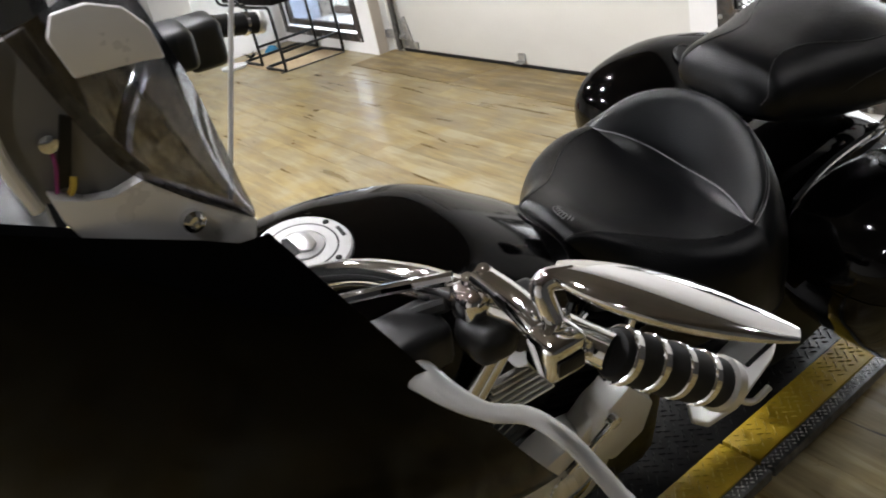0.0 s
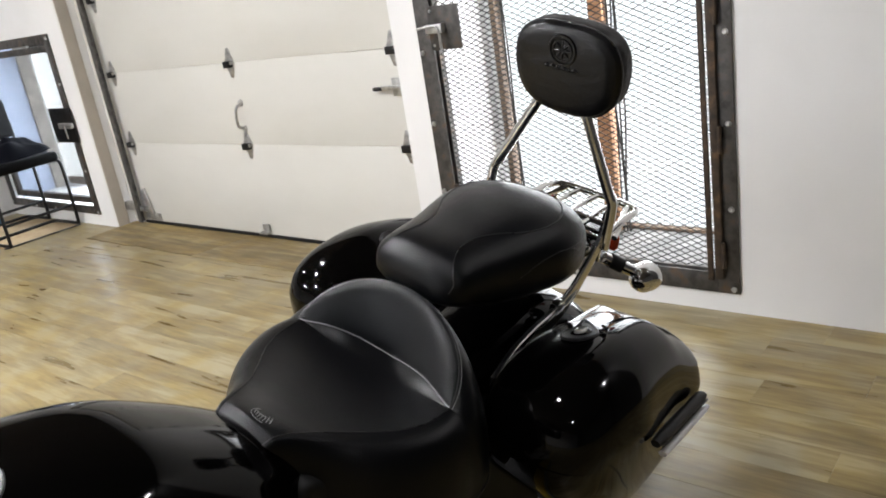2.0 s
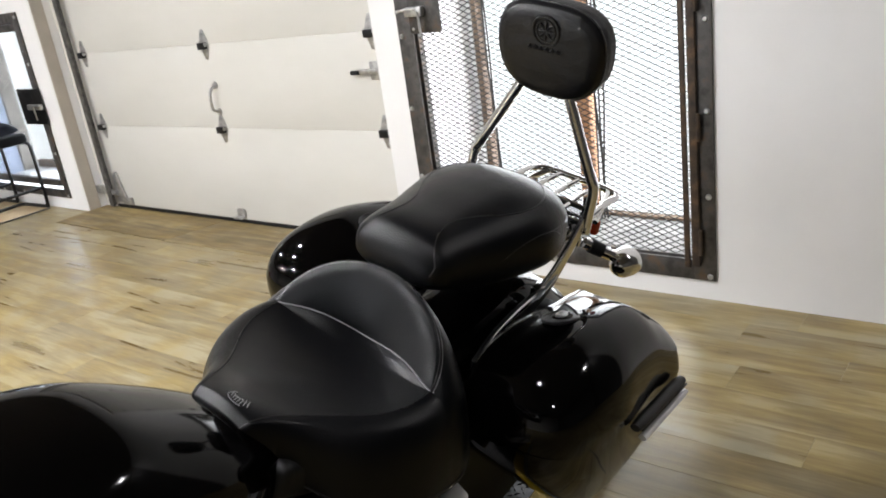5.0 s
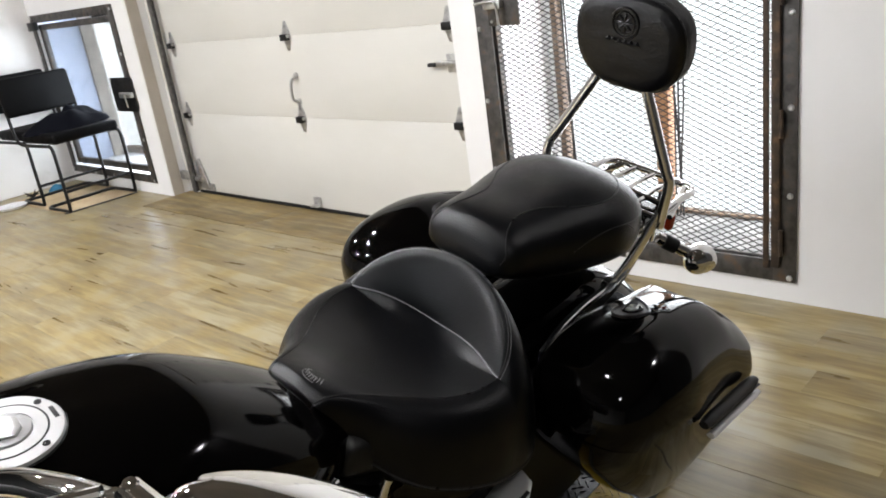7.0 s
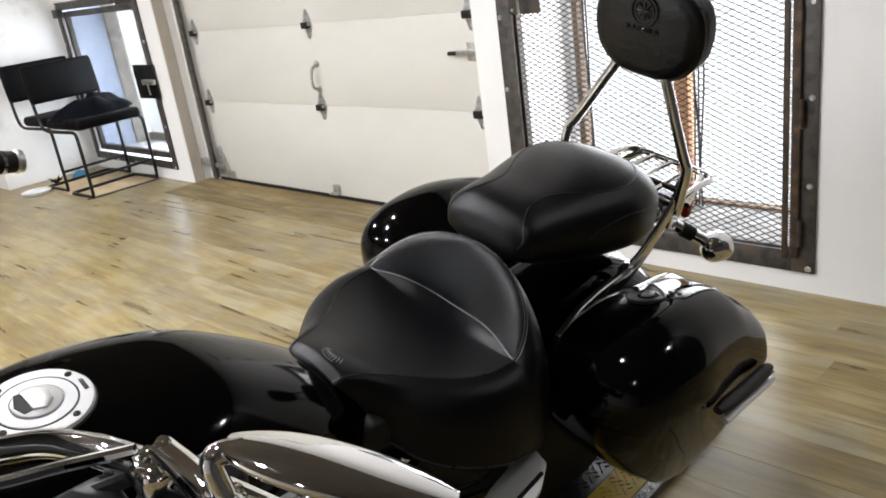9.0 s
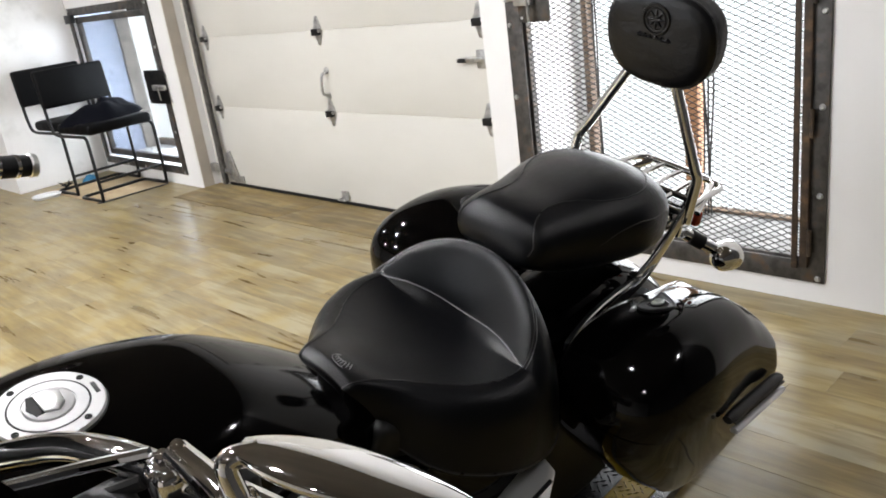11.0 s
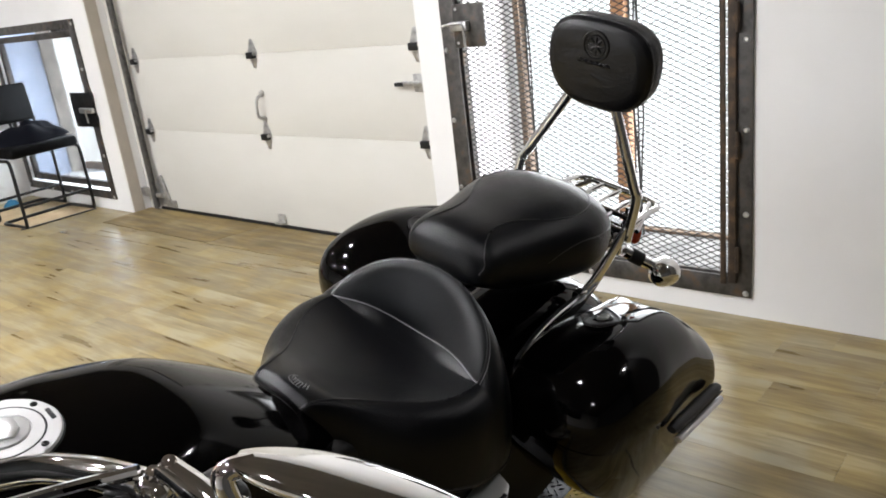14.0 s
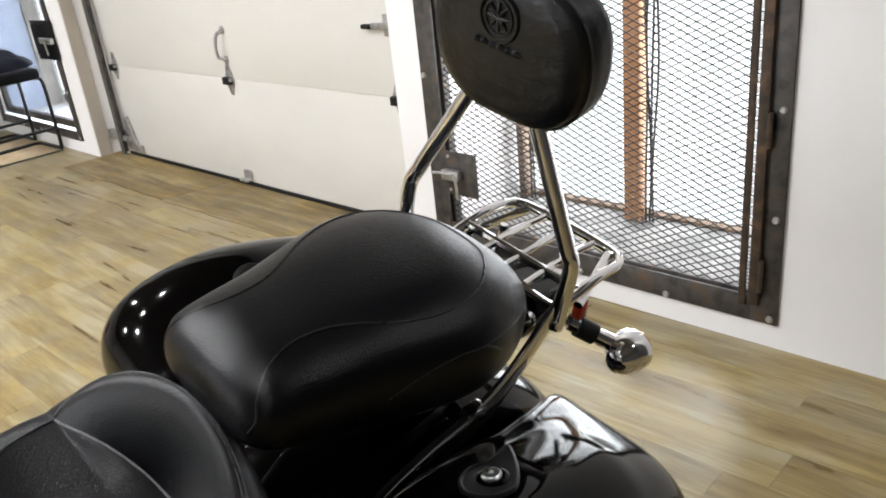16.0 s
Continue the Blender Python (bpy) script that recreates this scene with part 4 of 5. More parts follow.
def seat_height(u, v):
    hw, edge = lerp_table(SEAT, min(u, TIP_U))
    k = min(1.0, abs(v) / hw)
    dip = lerp_table([(0.722, -0.010), (0.76, -0.008), (0.80, -0.002), (0.86, 0.008), (0.94, 0.015), (1.02, 0.016)], u)
    w = edge - dip * (1 - k * k) - 0.016 * ease((0.752 - u) / 0.032) * (1 - 0.4 * k * k)
    if u <= TIP_U:
        return w
    ul, wl, ua, wa = bolster_edges(v)
    if u < ul:
        f = ease((u - TIP_U) / max(1e-4, ul - TIP_U))
        return w + (wl - w) * f
    t = min(1.0, (u - ul) / max(1e-4, ua - ul))
    return wl + (wa - wl) * (0.75 * math.sin(math.pi * t / 2) + 0.25 * ease(t)) + 0.008 * math.sin(math.pi * t) * (1 - (v / TIP_V) ** 2)


def seat_outline():
    """Half the seam line, from the middle of the nose round to the middle of the arch."""
    nose = [(0.720, 0.054 * k / 10) for k in range(10)]
    side = [(0.722 + (TIP_U - 0.722) * k / 70, lerp_table(SEAT, 0.722 + (TIP_U - 0.722) * k / 70)[0]) for k in range(70)]
    arch = [(TIP_U + 0.0985 * math.sin(a), TIP_V * math.cos(a)) for a in [math.pi / 2 * k / 70 for k in range(71)]]
    return nose + side + arch


half_line = seat_outline()
SEAT_LINE = [(u, -v) for u, v in half_line] + [(u, v) for u, v in half_line[-2:0:-1]]
SEAT_MID = (0.955, 0.0)


def seat_rim(j, q):
    """The skirt under the seam line: q from 0 at the seam to 1 at its lower edge."""
    n = len(SEAT_LINE)
    u, v = SEAT_LINE[j % n]
    (ua, va), (ub, vb) = SEAT_LINE[(j - 3) % n], SEAT_LINE[(j + 3) % n]
    d = Vector((vb - va, -(ub - ua))).normalized()
    if d.dot(Vector((u - SEAT_MID[0], v))) < 0:
        d = -d
    reach, low = lerp_table(SKIRT, u)
    w0, a = seat_height(u, v), q * math.pi / 2
    steep = 0.5 * ease((u - 0.99) / 0.09)
    drop = (1 - steep) * (1 - math.cos(a)) ** 1.1 + steep * q**1.15
    return (u + d.x * reach * math.sin(a) ** 0.9, v + d.y * reach * math.sin(a) ** 0.9, w0 - (w0 - low) * drop)


def seat_sheet(s, t):
    j = int(round(t * len(SEAT_LINE)))
    u, v = SEAT_LINE[j % len(SEAT_LINE)]
    if s <= 0.78:
        k = 0.004 + 0.996 * s / 0.78
        u, v = SEAT_MID[0] + k * (u - SEAT_MID[0]), SEAT_MID[1] + k * (v - SEAT_MID[1])
        return (u, v, seat_height(u, v))
    return seat_rim(j, (s - 0.78) / 0.22)


part("rider_seat", grid_bm(seat_sheet, 150, len(SEAT_LINE), closed=True, caps=True), "leather", bike, "black leather rider seat with raised bolster")


def on_seat(u, v, up=0.0008):
    return (u, v, seat_height(u, v) + up)


for s in (-1, 1):
    part("seat_seam", tube_bm([on_seat(u, s * v, 0.0003) for u, v in half_line[10:81]], 0.0012, 6), "seam", bike)
lower = [bolster_edges(TIP_V * math.sin(a)) + (TIP_V * math.sin(a),) for a in [math.pi * (k / 60 - 0.5) for k in range(61)]]
part("seat_seam", tube_bm([(ul, v, wl + 0.0006) for ul, wl, ua, wa, v in lower], 0.0013, 6), "stitch", bike, "pale stitched seam")
arch_js = range(80, 221)
for q, mat_, lab_ in ((0.0, "seam", "dark sewn groove"), (0.035, "stitch", "grey stitching")):
    row = [Vector(seat_rim(j, q)) + Vector((0, 0, 0.0006)) for j in arch_js]
    if mat_ == "seam":
        part("seat_seam", tube_bm(row, 0.0013, 6), mat_, bike, lab_)
    else:
        st_ = bmesh.new()
        line_ = curve_points(row, 4)
        for k in range(0, len(line_) - 3, 3):
            tube_bm([line_[k], line_[k + 1], line_[k + 2]], 0.0009, 5, bm=st_)
        part("stitching", st_, mat_, bike, lab_)
part("skirt_piping", tube_bm([Vector(seat_rim(j, 0.97)) for j in range(14, 287)], 0.0022, 6), "seam", bike, "leather piping along the skirt")
part("seat_seam", tube_bm([Vector(seat_rim(j, 0.3)) + Vector((-0.001, 0, 0)) for j in list(range(292, 300)) + list(range(0, 9))], 0.0018, 6), "seam", bike, "piping round the nose")
emb = bmesh.new()
BC = (0.766, -0.016)
oval = [on_seat(BC[0] + 0.013 * math.cos(a), BC[1] + 0.024 * math.sin(a), 0.0006) for a in [2 * math.pi * j / 24 for j in range(24)]]
tube_bm(oval[3:15], 0.0008, 5, bm=emb)
for k in range(7):
    d = -0.018 + 0.006 * k
    tube_bm([on_seat(BC[0] - 0.004 - 0.006 * math.sin(0.5 * k), BC[1] + d - 0.003, 0.0004), on_seat(BC[0] + 0.001, BC[1] + d, 0.0008), on_seat(BC[0] + 0.004 + 0.005 * math.cos(0.9 * k), BC[1] + d + 0.005, 0.0004)], [0.0007, 0.0016, 0.0006], 5, bm=emb)
part("embossed_badge", emb, "stitch", bike, "grey embossed winged badge")

# pillion seat: u, top, half width, bottom
PIL = [(1.116, 0.908, 0.060, 0.880), (1.119, 0.925, 0.082, 0.873), (1.128, 0.942, 0.098, 0.866), (1.145, 0.957, 0.110, 0.857), (1.18, 0.966, 0.117, 0.842), (1.25, 0.970, 0.132, 0.822), (1.32, 0.976, 0.151, 0.813), (1.39, 0.979, 0.166, 0.810), (1.45, 0.975, 0.158, 0.806), (1.51, 0.954, 0.132, 0.801), (1.555, 0.922, 0.102, 0.797), (1.587, 0.882, 0.072, 0.793), (1.606, 0.838, 0.036, 0.790)]


def pil_point(s, t):
    u = 1.116 + 0.490 * (1 - math.cos(math.pi * s)) / 2
    top, hw, bot = lerp_table(PIL, u)
    c, q = sup(2 * math.pi * t, 2.6)
    mid = bot + 0.42 * (top - bot)
    return (u, hw * c, mid + (top - mid) * q if q > 0 else mid + (mid - bot) * q)


pillion = part("pillion_seat", grid_bm(pil_point, 72, 72, closed=True, caps=True), "leather", bike, "black leather pillion seat")


def pil_top(u, v):
    top, hw, bot = lerp_table(PIL, u)
    mid = bot + 0.42 * (top - bot)
    return (u, v, mid + (top - mid) * max(0.0, 1 - min(1, abs(v) / hw) ** 2.6) ** (1 / 2.6) + 0.0004)


HOUR = ((1.121, 0.0995), (1.1285, 0.0905), (1.1367, 0.081), (1.1606, 0.065), (1.1957, 0.054), (1.24, 0.058), (1.28, 0.077), (1.32, 0.101), (1.37, 0.117), (1.42, 0.115), (1.4626, 0.092), (1.495, 0.060), (1.506, 0.034), (1.509, 0.0))
loop = [pil_top(u, min(v, 0.985 * lerp_table(PIL, u)[1])) for u, v in HOUR]
loop += [(u, -v, w) for u, v, w in loop[-2::-1]]
part("seat_seam", tube_bm(curve_points(loop, 6), 0.0012, 6), "seam", pillion, "hourglass stitched seam")
for s in (-1, 1):
    low = [pil_top(u, s * lerp_table(PIL, u)[1] * f) for u, f in ((1.27, 0.996), (1.31, 0.975), (1.36, 0.955), (1.40, 0.96), (1.46, 0.965), (1.52, 0.97))]
    part("seat_seam", tube_bm(curve_points(low, 6), 0.0011, 6), "seam", pillion)
    low = [pil_top(u, s * lerp_table(PIL, u)[1] * f) for u, f in ((1.40, 0.96), (1.415, 0.978), (1.432, 0.994))]
    part("seat_seam", tube_bm(curve_points(low, 6), 0.0014, 6), "seam", pillion, "short folded dart")

# frame and rear fender under the seats
FEN = [(0.95, 0.60, 0.09), (1.1, 0.68, 0.115), (1.3, 0.735, 0.125), (1.45, 0.742, 0.122), (1.54, 0.715, 0.115), (1.62, 0.665, 0.11), (1.70, 0.595, 0.105), (1.77, 0.50, 0.10), (1.82, 0.38, 0.10)]


def fen_point(s, t):
    u = 0.95 + 0.87 * s
    top, hw = lerp_table(FEN, u)
    a = math.pi * t
    c, q = sup(a, 2.8)
    return (u, hw * c, top - 0.16 + 0.16 * q)


part("rear_fender", grid_bm(fen_point, 40, 24), "paint", bike, "gloss black rear fender")
part("under_frame", box_bm((0.62, -0.13, 0.42), (1.30, 0.13, 0.66), 0.05, 3), "black_metal", bike)
for s in (-1, 1):
    part("side_cover", grid_bm(lambda a, b, s=s: (0.80 + 0.34 * a, s * (0.15 + 0.055 * math.sin(math.pi * a) * math.sin(math.pi * b) + 0.02), 0.45 + 0.20 * b), 14, 10), "paint", bike, "gloss black side cover")


# saddlebags
BAG = [(1.135, 0.655, 0.619, -0.19, -0.285), (1.142, 0.690, 0.590, -0.176, -0.325), (1.160, 0.721, 0.548, -0.158, -0.362), (1.20, 0.754, 0.495, -0.143, -0.391), (1.26, 0.777, 0.424, -0.136, -0.405), (1.34, 0.787, 0.348, -0.135, -0.408), (1.42, 0.780, 0.275, -0.135, -0.400), (1.52, 0.753, 0.240, -0.135, -0.391),
       (1.575, 0.719, 0.258, -0.128, -0.391), (1.630, 0.683, 0.300, -0.118, -0.389), (1.662, 0.658, 0.345, -0.114, -0.384), (1.681, 0.632, 0.390, -0.122, -0.372), (1.690, 0.595, 0.440, -0.145, -0.350), (1.694, 0.540, 0.480, -0.19, -0.310)]
BAG_RING = curve_points([(a, b, 0) for a, b in ((0.02, 0.86), (0.2, 0.93), (0.45, 0.99), (0.62, 1.0), (0.80, 0.955), (0.93, 0.86), (0.99, 0.74), (1.0, 0.64), (0.965, 0.45), (0.885, 0.23), (0.70, 0.035), (0.34, 0.0), (0.06, 0.06), (0.0, 0.48))], 6, closed=True)


def saddlebag(side, shift=0.0):
    f = -side
    def p(s, q, shrink=0.0):
        u = 1.135 + 0.559 * (1 - math.cos(math.pi * s)) / 2
        top, bot, vi, vo = lerp_table(BAG, u)
        ring = BAG_RING[int(round(q * len(BAG_RING))) % len(BAG_RING)]
        k = 1 - shrink / 0.2
        a, b = 0.5 + (ring.x - 0.5) * k, 0.5 + (ring.y - 0.5) * k
        if a < 0.62 and b > 0.7:
            b += 0.75 * (1 - b) * ease((u - 1.45) / 0.2)  # the lid flattens towards its rear inner corner
        v, w = vi + a * (vo - vi), bot + b * (top - bot)
        return (u, f * v + shift, w + 0.25 * shift)

    def line(u):
        return 0.625 - 0.03 * (u - 1.4)

    def half(upper, shrink):
        bm = grid_bm(lambda s, q: p(s, q, shrink), 64, len(BAG_RING), closed=True, caps=True)
        geom = bm.verts[:] + bm.edges[:] + bm.faces[:]
        bmesh.ops.bisect_plane(bm, geom=geom, plane_co=(1.4, 0, line(1.4) + (0.0015 if upper else -0.0015)), plane_no=(0.03, 0, 1), clear_inner=upper, clear_outer=not upper)
        return bm

    body = part("saddlebag", half(False, 0.004), "paint", bike, "gloss black hard saddlebag")
    lid = part("lid", half(True, 0.0), "paint", body, "gloss black saddlebag lid")
    n = Vector((0.03, f * 0.36, 1.0)).normalized()
    at = Vector((1.368, f * -0.225 + shift, 0.768 + 0.25 * shift))
    tear = [(at.x + 0.043 * math.cos(q) + 0.022 * max(0.0, math.cos(q)) ** 3, at.y + f * 0.034 * math.sin(q) * (1 - 0.45 * max(0.0, math.cos(q))) + f * 0.03 * max(0.0, math.cos(q)) ** 3, at.z + 0.002 - 0.36 * f * (f * 0.034 * math.sin(q) * (1 - 0.45 * max(0.0, math.cos(q))) + f * 0.03 * max(0.0, math.cos(q)) ** 3) - 0.006 * math.cos(q)) for q in [2 * math.pi * k / 40 for k in range(40)]]
    lk = part("lock_surround", tube_bm(tear, 0.0035, 8, closed=True), "plastic", lid, "raised black lock surround")
    dish = bmesh.new()
    dish.faces.new([dish.verts.new(Vector(p_) + Vector((0, 0, 0.0015))) for p_ in tear])
    part("recess", dish, "plastic", lk, "", False)
    part("lock_boss", disc_bm(at, n, [(0.022, -0.006), (0.022, 0.004), (0.019, 0.006), (0.014, 0.006)], 28), "paint", lk)
    part("key_lock", disc_bm(at, n, [(0.013, -0.004), (0.013, 0.009), (0.011, 0.011), (0.004, 0.011), (0.003, 0.008)], 20), "alloy", lid, "bright key lock")
    ra, rb = Vector((1.378, f * -0.419 + shift, 0.590)), Vector((1.612, f * -0.409 + shift, 0.562))
    lift = Vector((0, f * 0.004, 0.013))
    n_ = 14
    hs = [ra.lerp(rb, -0.03 + 1.06 * k / n_) + lift for k in range(n_ + 1)]
    hr = [0.0135 * min(1.0, 0.72 + 1.0 * min(k, n_ - k) / 4) for k in range(n_ + 1)]
    hous = part("reflector_housing", tube_bm(hs, hr, 14, flat=0.75), "plastic", body, "black rounded reflector housing")
    part("reflector", tube_bm([ra.lerp(rb, k / 10) + Vector((0, f * -0.012, -0.006)) for k in range(11)], [0.0085] * 10 + [0.006], 10, flat=0.7), "white_lens", hous, "pale long reflector")
    part("groove", tube_bm([ra.lerp(rb, k / 10) + Vector((0, f * -0.010, 0.011)) for k in range(11)], 0.0022, 6), "black_metal", hous)
    return body


saddlebag(-1)
saddlebag(1, 0.042)

# sissy bar, its side rails and pad
for s in (-1, 1):
    o = 0.032 if s > 0 else 0.0
    head, kink, base = Vector((1.572, s * 0.046 + 0.2 * o, 1.14)), Vector((1.594 - 0.6 * o, s * 0.135 + o, 0.935)), Vector((1.574, s * 0.138 + o, 0.80))
    leg = curve_points([head, head.lerp(kink, 0.45), head.lerp(kink, 0.86), head.lerp(kink, 0.96) + Vector((0.001, s * 0.001, 0)), kink.lerp(base, 0.12), kink.lerp(base, 0.25), kink.lerp(base, 0.5), kink.lerp(base, 0.7)], 6)
    part("sissy_bar_leg", tube_bm(leg, 0.0115, 12), "chrome", bike, "chrome backrest leg")
    plate = curve_points([(1.588, s * 0.133, 0.872), (1.571, s * 0.132, 0.850), (1.530, s * 0.130, 0.803), (1.492, s * 0.128, 0.768), (1.439, s * 0.127, 0.744), (1.36, s * 0.132, 0.740), (1.28, s * 0.142, 0.736), (1.225, s * 0.152, 0.728), (1.19, s * 0.158, 0.717)], 8)
    stay = bmesh.new()
    for a_, b_ in zip(plate, plate[1:]):
        q_ = [stay.verts.new(p_ + Vector((0, -s * d_, h_))) for p_ in (a_, b_) for d_, h_ in ((0.006, 0.002), (0.006, -0.045), (0.013, -0.045), (0.013, 0.002))]
        for i_, j_ in ((0, 1), (1, 2), (2, 3), (3, 0)):
            stay.faces.new((q_[i_], q_[j_], q_[j_ + 4], q_[i_ + 4]))
    bmesh.ops.remove_doubles(stay, verts=stay.verts, dist=0.0002)
    part("rail_stay", stay, "black_metal", bike, "black steel stay behind the rail")
    part("side_rail", tube_bm(plate, [0.0034 - 0.0008 * k / (len(plate) - 1) for k in range(len(plate))], 12, flat=2.6), "chrome", bike, "chrome side rail")
    wide = plate[2:34]
    part("rail_plate", tube_bm(wide, [0.0042] * len(wide), 12, flat=3.4), "chrome", bike, "broad chrome top of the side rail")
    part("rail_tab", box_bm((1.432, s * 0.120 - 0.011, 0.734), (1.462, s * 0.120 + 0.011, 0.760), 0.004), "chrome", bike)
    part("bolt", disc_bm((1.578, s * 0.138, 0.850), (0, s, 0), [(0.010, 0), (0.009, 0.006), (0.004, 0.008)], 12), "chrome", bike)


PADC = Vector((1.572, -0.006, 1.209))


def pad_point(s, t):
    a = 2 * math.pi * t
    c, q = sup(a, 3.2)
    r = [(0.0, 0.0), (0.45, 0.001), (0.8, 0.003), (0.93, 0.009), (0.985, 0.02), (1.0, 0.034), (0.99, 0.055), (0.95, 0.066), (0.0, 0.068)]
    k = s * (len(r) - 1)
    i = min(int(k), len(r) - 2)
    rr, d = (r[i][j] + (r[i + 1][j] - r[i][j]) * (k - i) for j in (0, 1))
    v, w = 0.126 * rr * c, 0.096 * rr * q
    v *= 1 - 0.20 * max(0.0, -w / 0.096) ** 1.5 - 0.09 * max(0.0, w / 0.096) ** 2
    return (-0.034 + d, v, w)


padm = Matrix.Translation(PADC) @ pose(0, 0, 0, 0, -8, 0)


def pad_piece(name, bm, mat, parent, label):
    bmesh.ops.transform(bm, matrix=padm, verts=bm.verts)
    return part(name, bm, mat, parent, label)


pad = pad_piece("backrest_pad", grid_bm(pad_point, 32, 64, closed=True), "pad_leather", bike, "black creased leather backrest pad")
pipe = [(-0.0135, 0.1245 * sup(a, 3.2)[0] * (1 - 0.20 * max(0.0, -sup(a, 3.2)[1]) ** 1.5 - 0.09 * max(0.0, sup(a, 3.2)[1]) ** 2), 0.095 * sup(a, 3.2)[1]) for a in [2 * math.pi * k / 72 for k in range(72)]]
pad_piece("piping", tube_bm(pipe, 0.002, 6, closed=True), "seam", pad, "leather piping")
ring = [(-0.0335, 0.029 * math.cos(a), 0.045 + 0.029 * math.sin(a)) for a in [2 * math.pi * k / 36 for k in range(36)]]
emb_ = pad_piece("embossed_emblem", tube_bm(ring, 0.0034, 6, closed=True), "pad_leather", pad, "embossed round compass emblem")


def emblem_piece(name, bm):
    bmesh.ops.transform(bm, matrix=padm, verts=bm.verts)
    return part(name, bm, "pad_leather", emb_)


ring = [(-0.0335, 0.021 * math.cos(a), 0.045 + 0.021 * math.sin(a)) for a in [2 * math.pi * k / 36 for k in range(36)]]
emblem_piece("inner_ring", tube_bm(ring, 0.0020, 6, closed=True))
for k in range(8):
    a = 2 * math.pi * k / 8
    emblem_piece("ray", tube_bm([(-0.0335, 0, 0.045), (-0.0345, 0.009 * math.cos(a), 0.045 + 0.009 * math.sin(a)), (-0.0335, 0.02 * math.cos(a), 0.045 + 0.02 * math.sin(a))], [0.0028, 0.0032, 0.0012], 6))
bars = bmesh.new()
for k in range(6):
    y0 = 0.040 - k * 0.0128
    tube_bm([(-0.0333, y0, 0.006 + 0.002 * (k % 2)), (-0.0345, y0 - 0.006, 0.010), (-0.0333, y0 - 0.012, 0.007)], [0.0034, 0.0044, 0.0032], 6, bm=bars)
pad_piece("embossed_bar", bars, "pad_leather", pad, "embossed bars of unreadable lettering")

# luggage rack
RK = 0.860
rack_ring = curve_points([(1.60, -0.115, RK - 0.02), (1.70, -0.116, RK), (1.760, -0.112, RK - 0.002), (1.782, -0.085, RK - 0.004), (1.787, 0.0, RK - 0.004), (1.782, 0.085, RK - 0.004), (1.760, 0.112, RK - 0.002), (1.70, 0.116, RK), (1.60, 0.115, RK - 0.02)], 8)
part("luggage_rack", tube_bm(rack_ring, 0.008, 10), "chrome", bike, "chrome tube luggage rack")
for v in (-0.05, 0.0, 0.05):
    part("rack_bar", tube_bm([(1.615, v, RK - 0.012), (1.70, v, RK - 0.002), (1.788, v, RK - 0.005)], 0.006, 8), "chrome", bike)
part("rack_bar", tube_bm([(1.66, -0.115, RK - 0.006), (1.66, 0.115, RK - 0.006)], 0.007, 8), "chrome", bike)
part("rack_bar", tube_bm([(1.612, -0.115, RK - 0.018), (1.612, 0.115, RK - 0.018)], 0.007, 8), "chrome", bike)
for v in (-0.07, 0.07):
    part("rack_strut", tube_bm([(1.70, v, RK), (1.69, v, 0.74)], 0.007, 8), "chrome", bike)
    part("rack_strut", tube_bm([(1.775, v * 1.2, RK - 0.006), (1.66, v * 1.7, 0.83)], 0.007, 8), "chrome", bike)

tail = grid_bm(lambda s, t: (1.545 + 0.165 * s, 0.105 * sup(2 * math.pi * t, 3.2)[0] * (1 - 0.25 * s * s), 0.822 - 0.02 * s + (0.024 - 0.006 * s) * sup(2 * math.pi * t, 3.2)[1]), 14, 36, closed=True, caps=True)
part("tail_cowl", tail, "paint", bike, "gloss black tail cowl under the rack")
for s in (-1, 1):
    part("seat_bolt", disc_bm((1.572, s * 0.098, 0.835), (0.5, s * 0.6, 0.5), [(0.011, -0.006), (0.011, 0.004), (0.008, 0.007), (0.004, 0.007), (0.003, 0.004)], 14), "chrome", bike, "chrome seat bolt")

# tail light and turn signals
for s in (-1,):
    part("side_marker", box_bm((1.668, s * 0.112 - 0.010, 0.790), (1.692, s * 0.112 + 0.010, 0.828), 0.009, 3), "red_lens", bike, "red side marker")
part("tail_light", disc_bm((1.775, 0, 0.40), (1, 0, -0.15), [(0.05, -0.01), (0.048, 0.02), (0.03, 0.035), (0.01, 0.04)], 28), "red_lens", bike, "red tail light")
for s in (-1, 1):
    stalk = part("signal_stalk", tube_bm(curve_points([(1.725, s * 0.07, 0.735), (1.755, s * 0.105, 0.714), (1.78, s * 0.135, 0.698)], 5), [0.014 + 0.001 * (k % 2) for k in range(11)], 12), "chrome", bike, "chrome signal stalk")
    part("collar", tube_bm([(1.735, s * 0.082, 0.728), (1.755, s * 0.105, 0.714)], 0.018, 14), "rubber", stalk, "black collar")
    c0 = Vector((1.797, s * 0.152, 0.686))
    sg = part("turn_signal", disc_bm(c0, (1, 0, -0.05), [(0.006, -0.052), (0.020, -0.044), (0.032, -0.025), (0.037, 0.0), (0.037, 0.012), (0.034, 0.016)], 28), "chrome", bike, "chrome bullet turn signal")
    part("lens", disc_bm(c0, (1, 0, -0.05), [(0.034, 0.0165), (0.030, 0.024), (0.012, 0.030)], 24), "amber", sg, "amber lens")


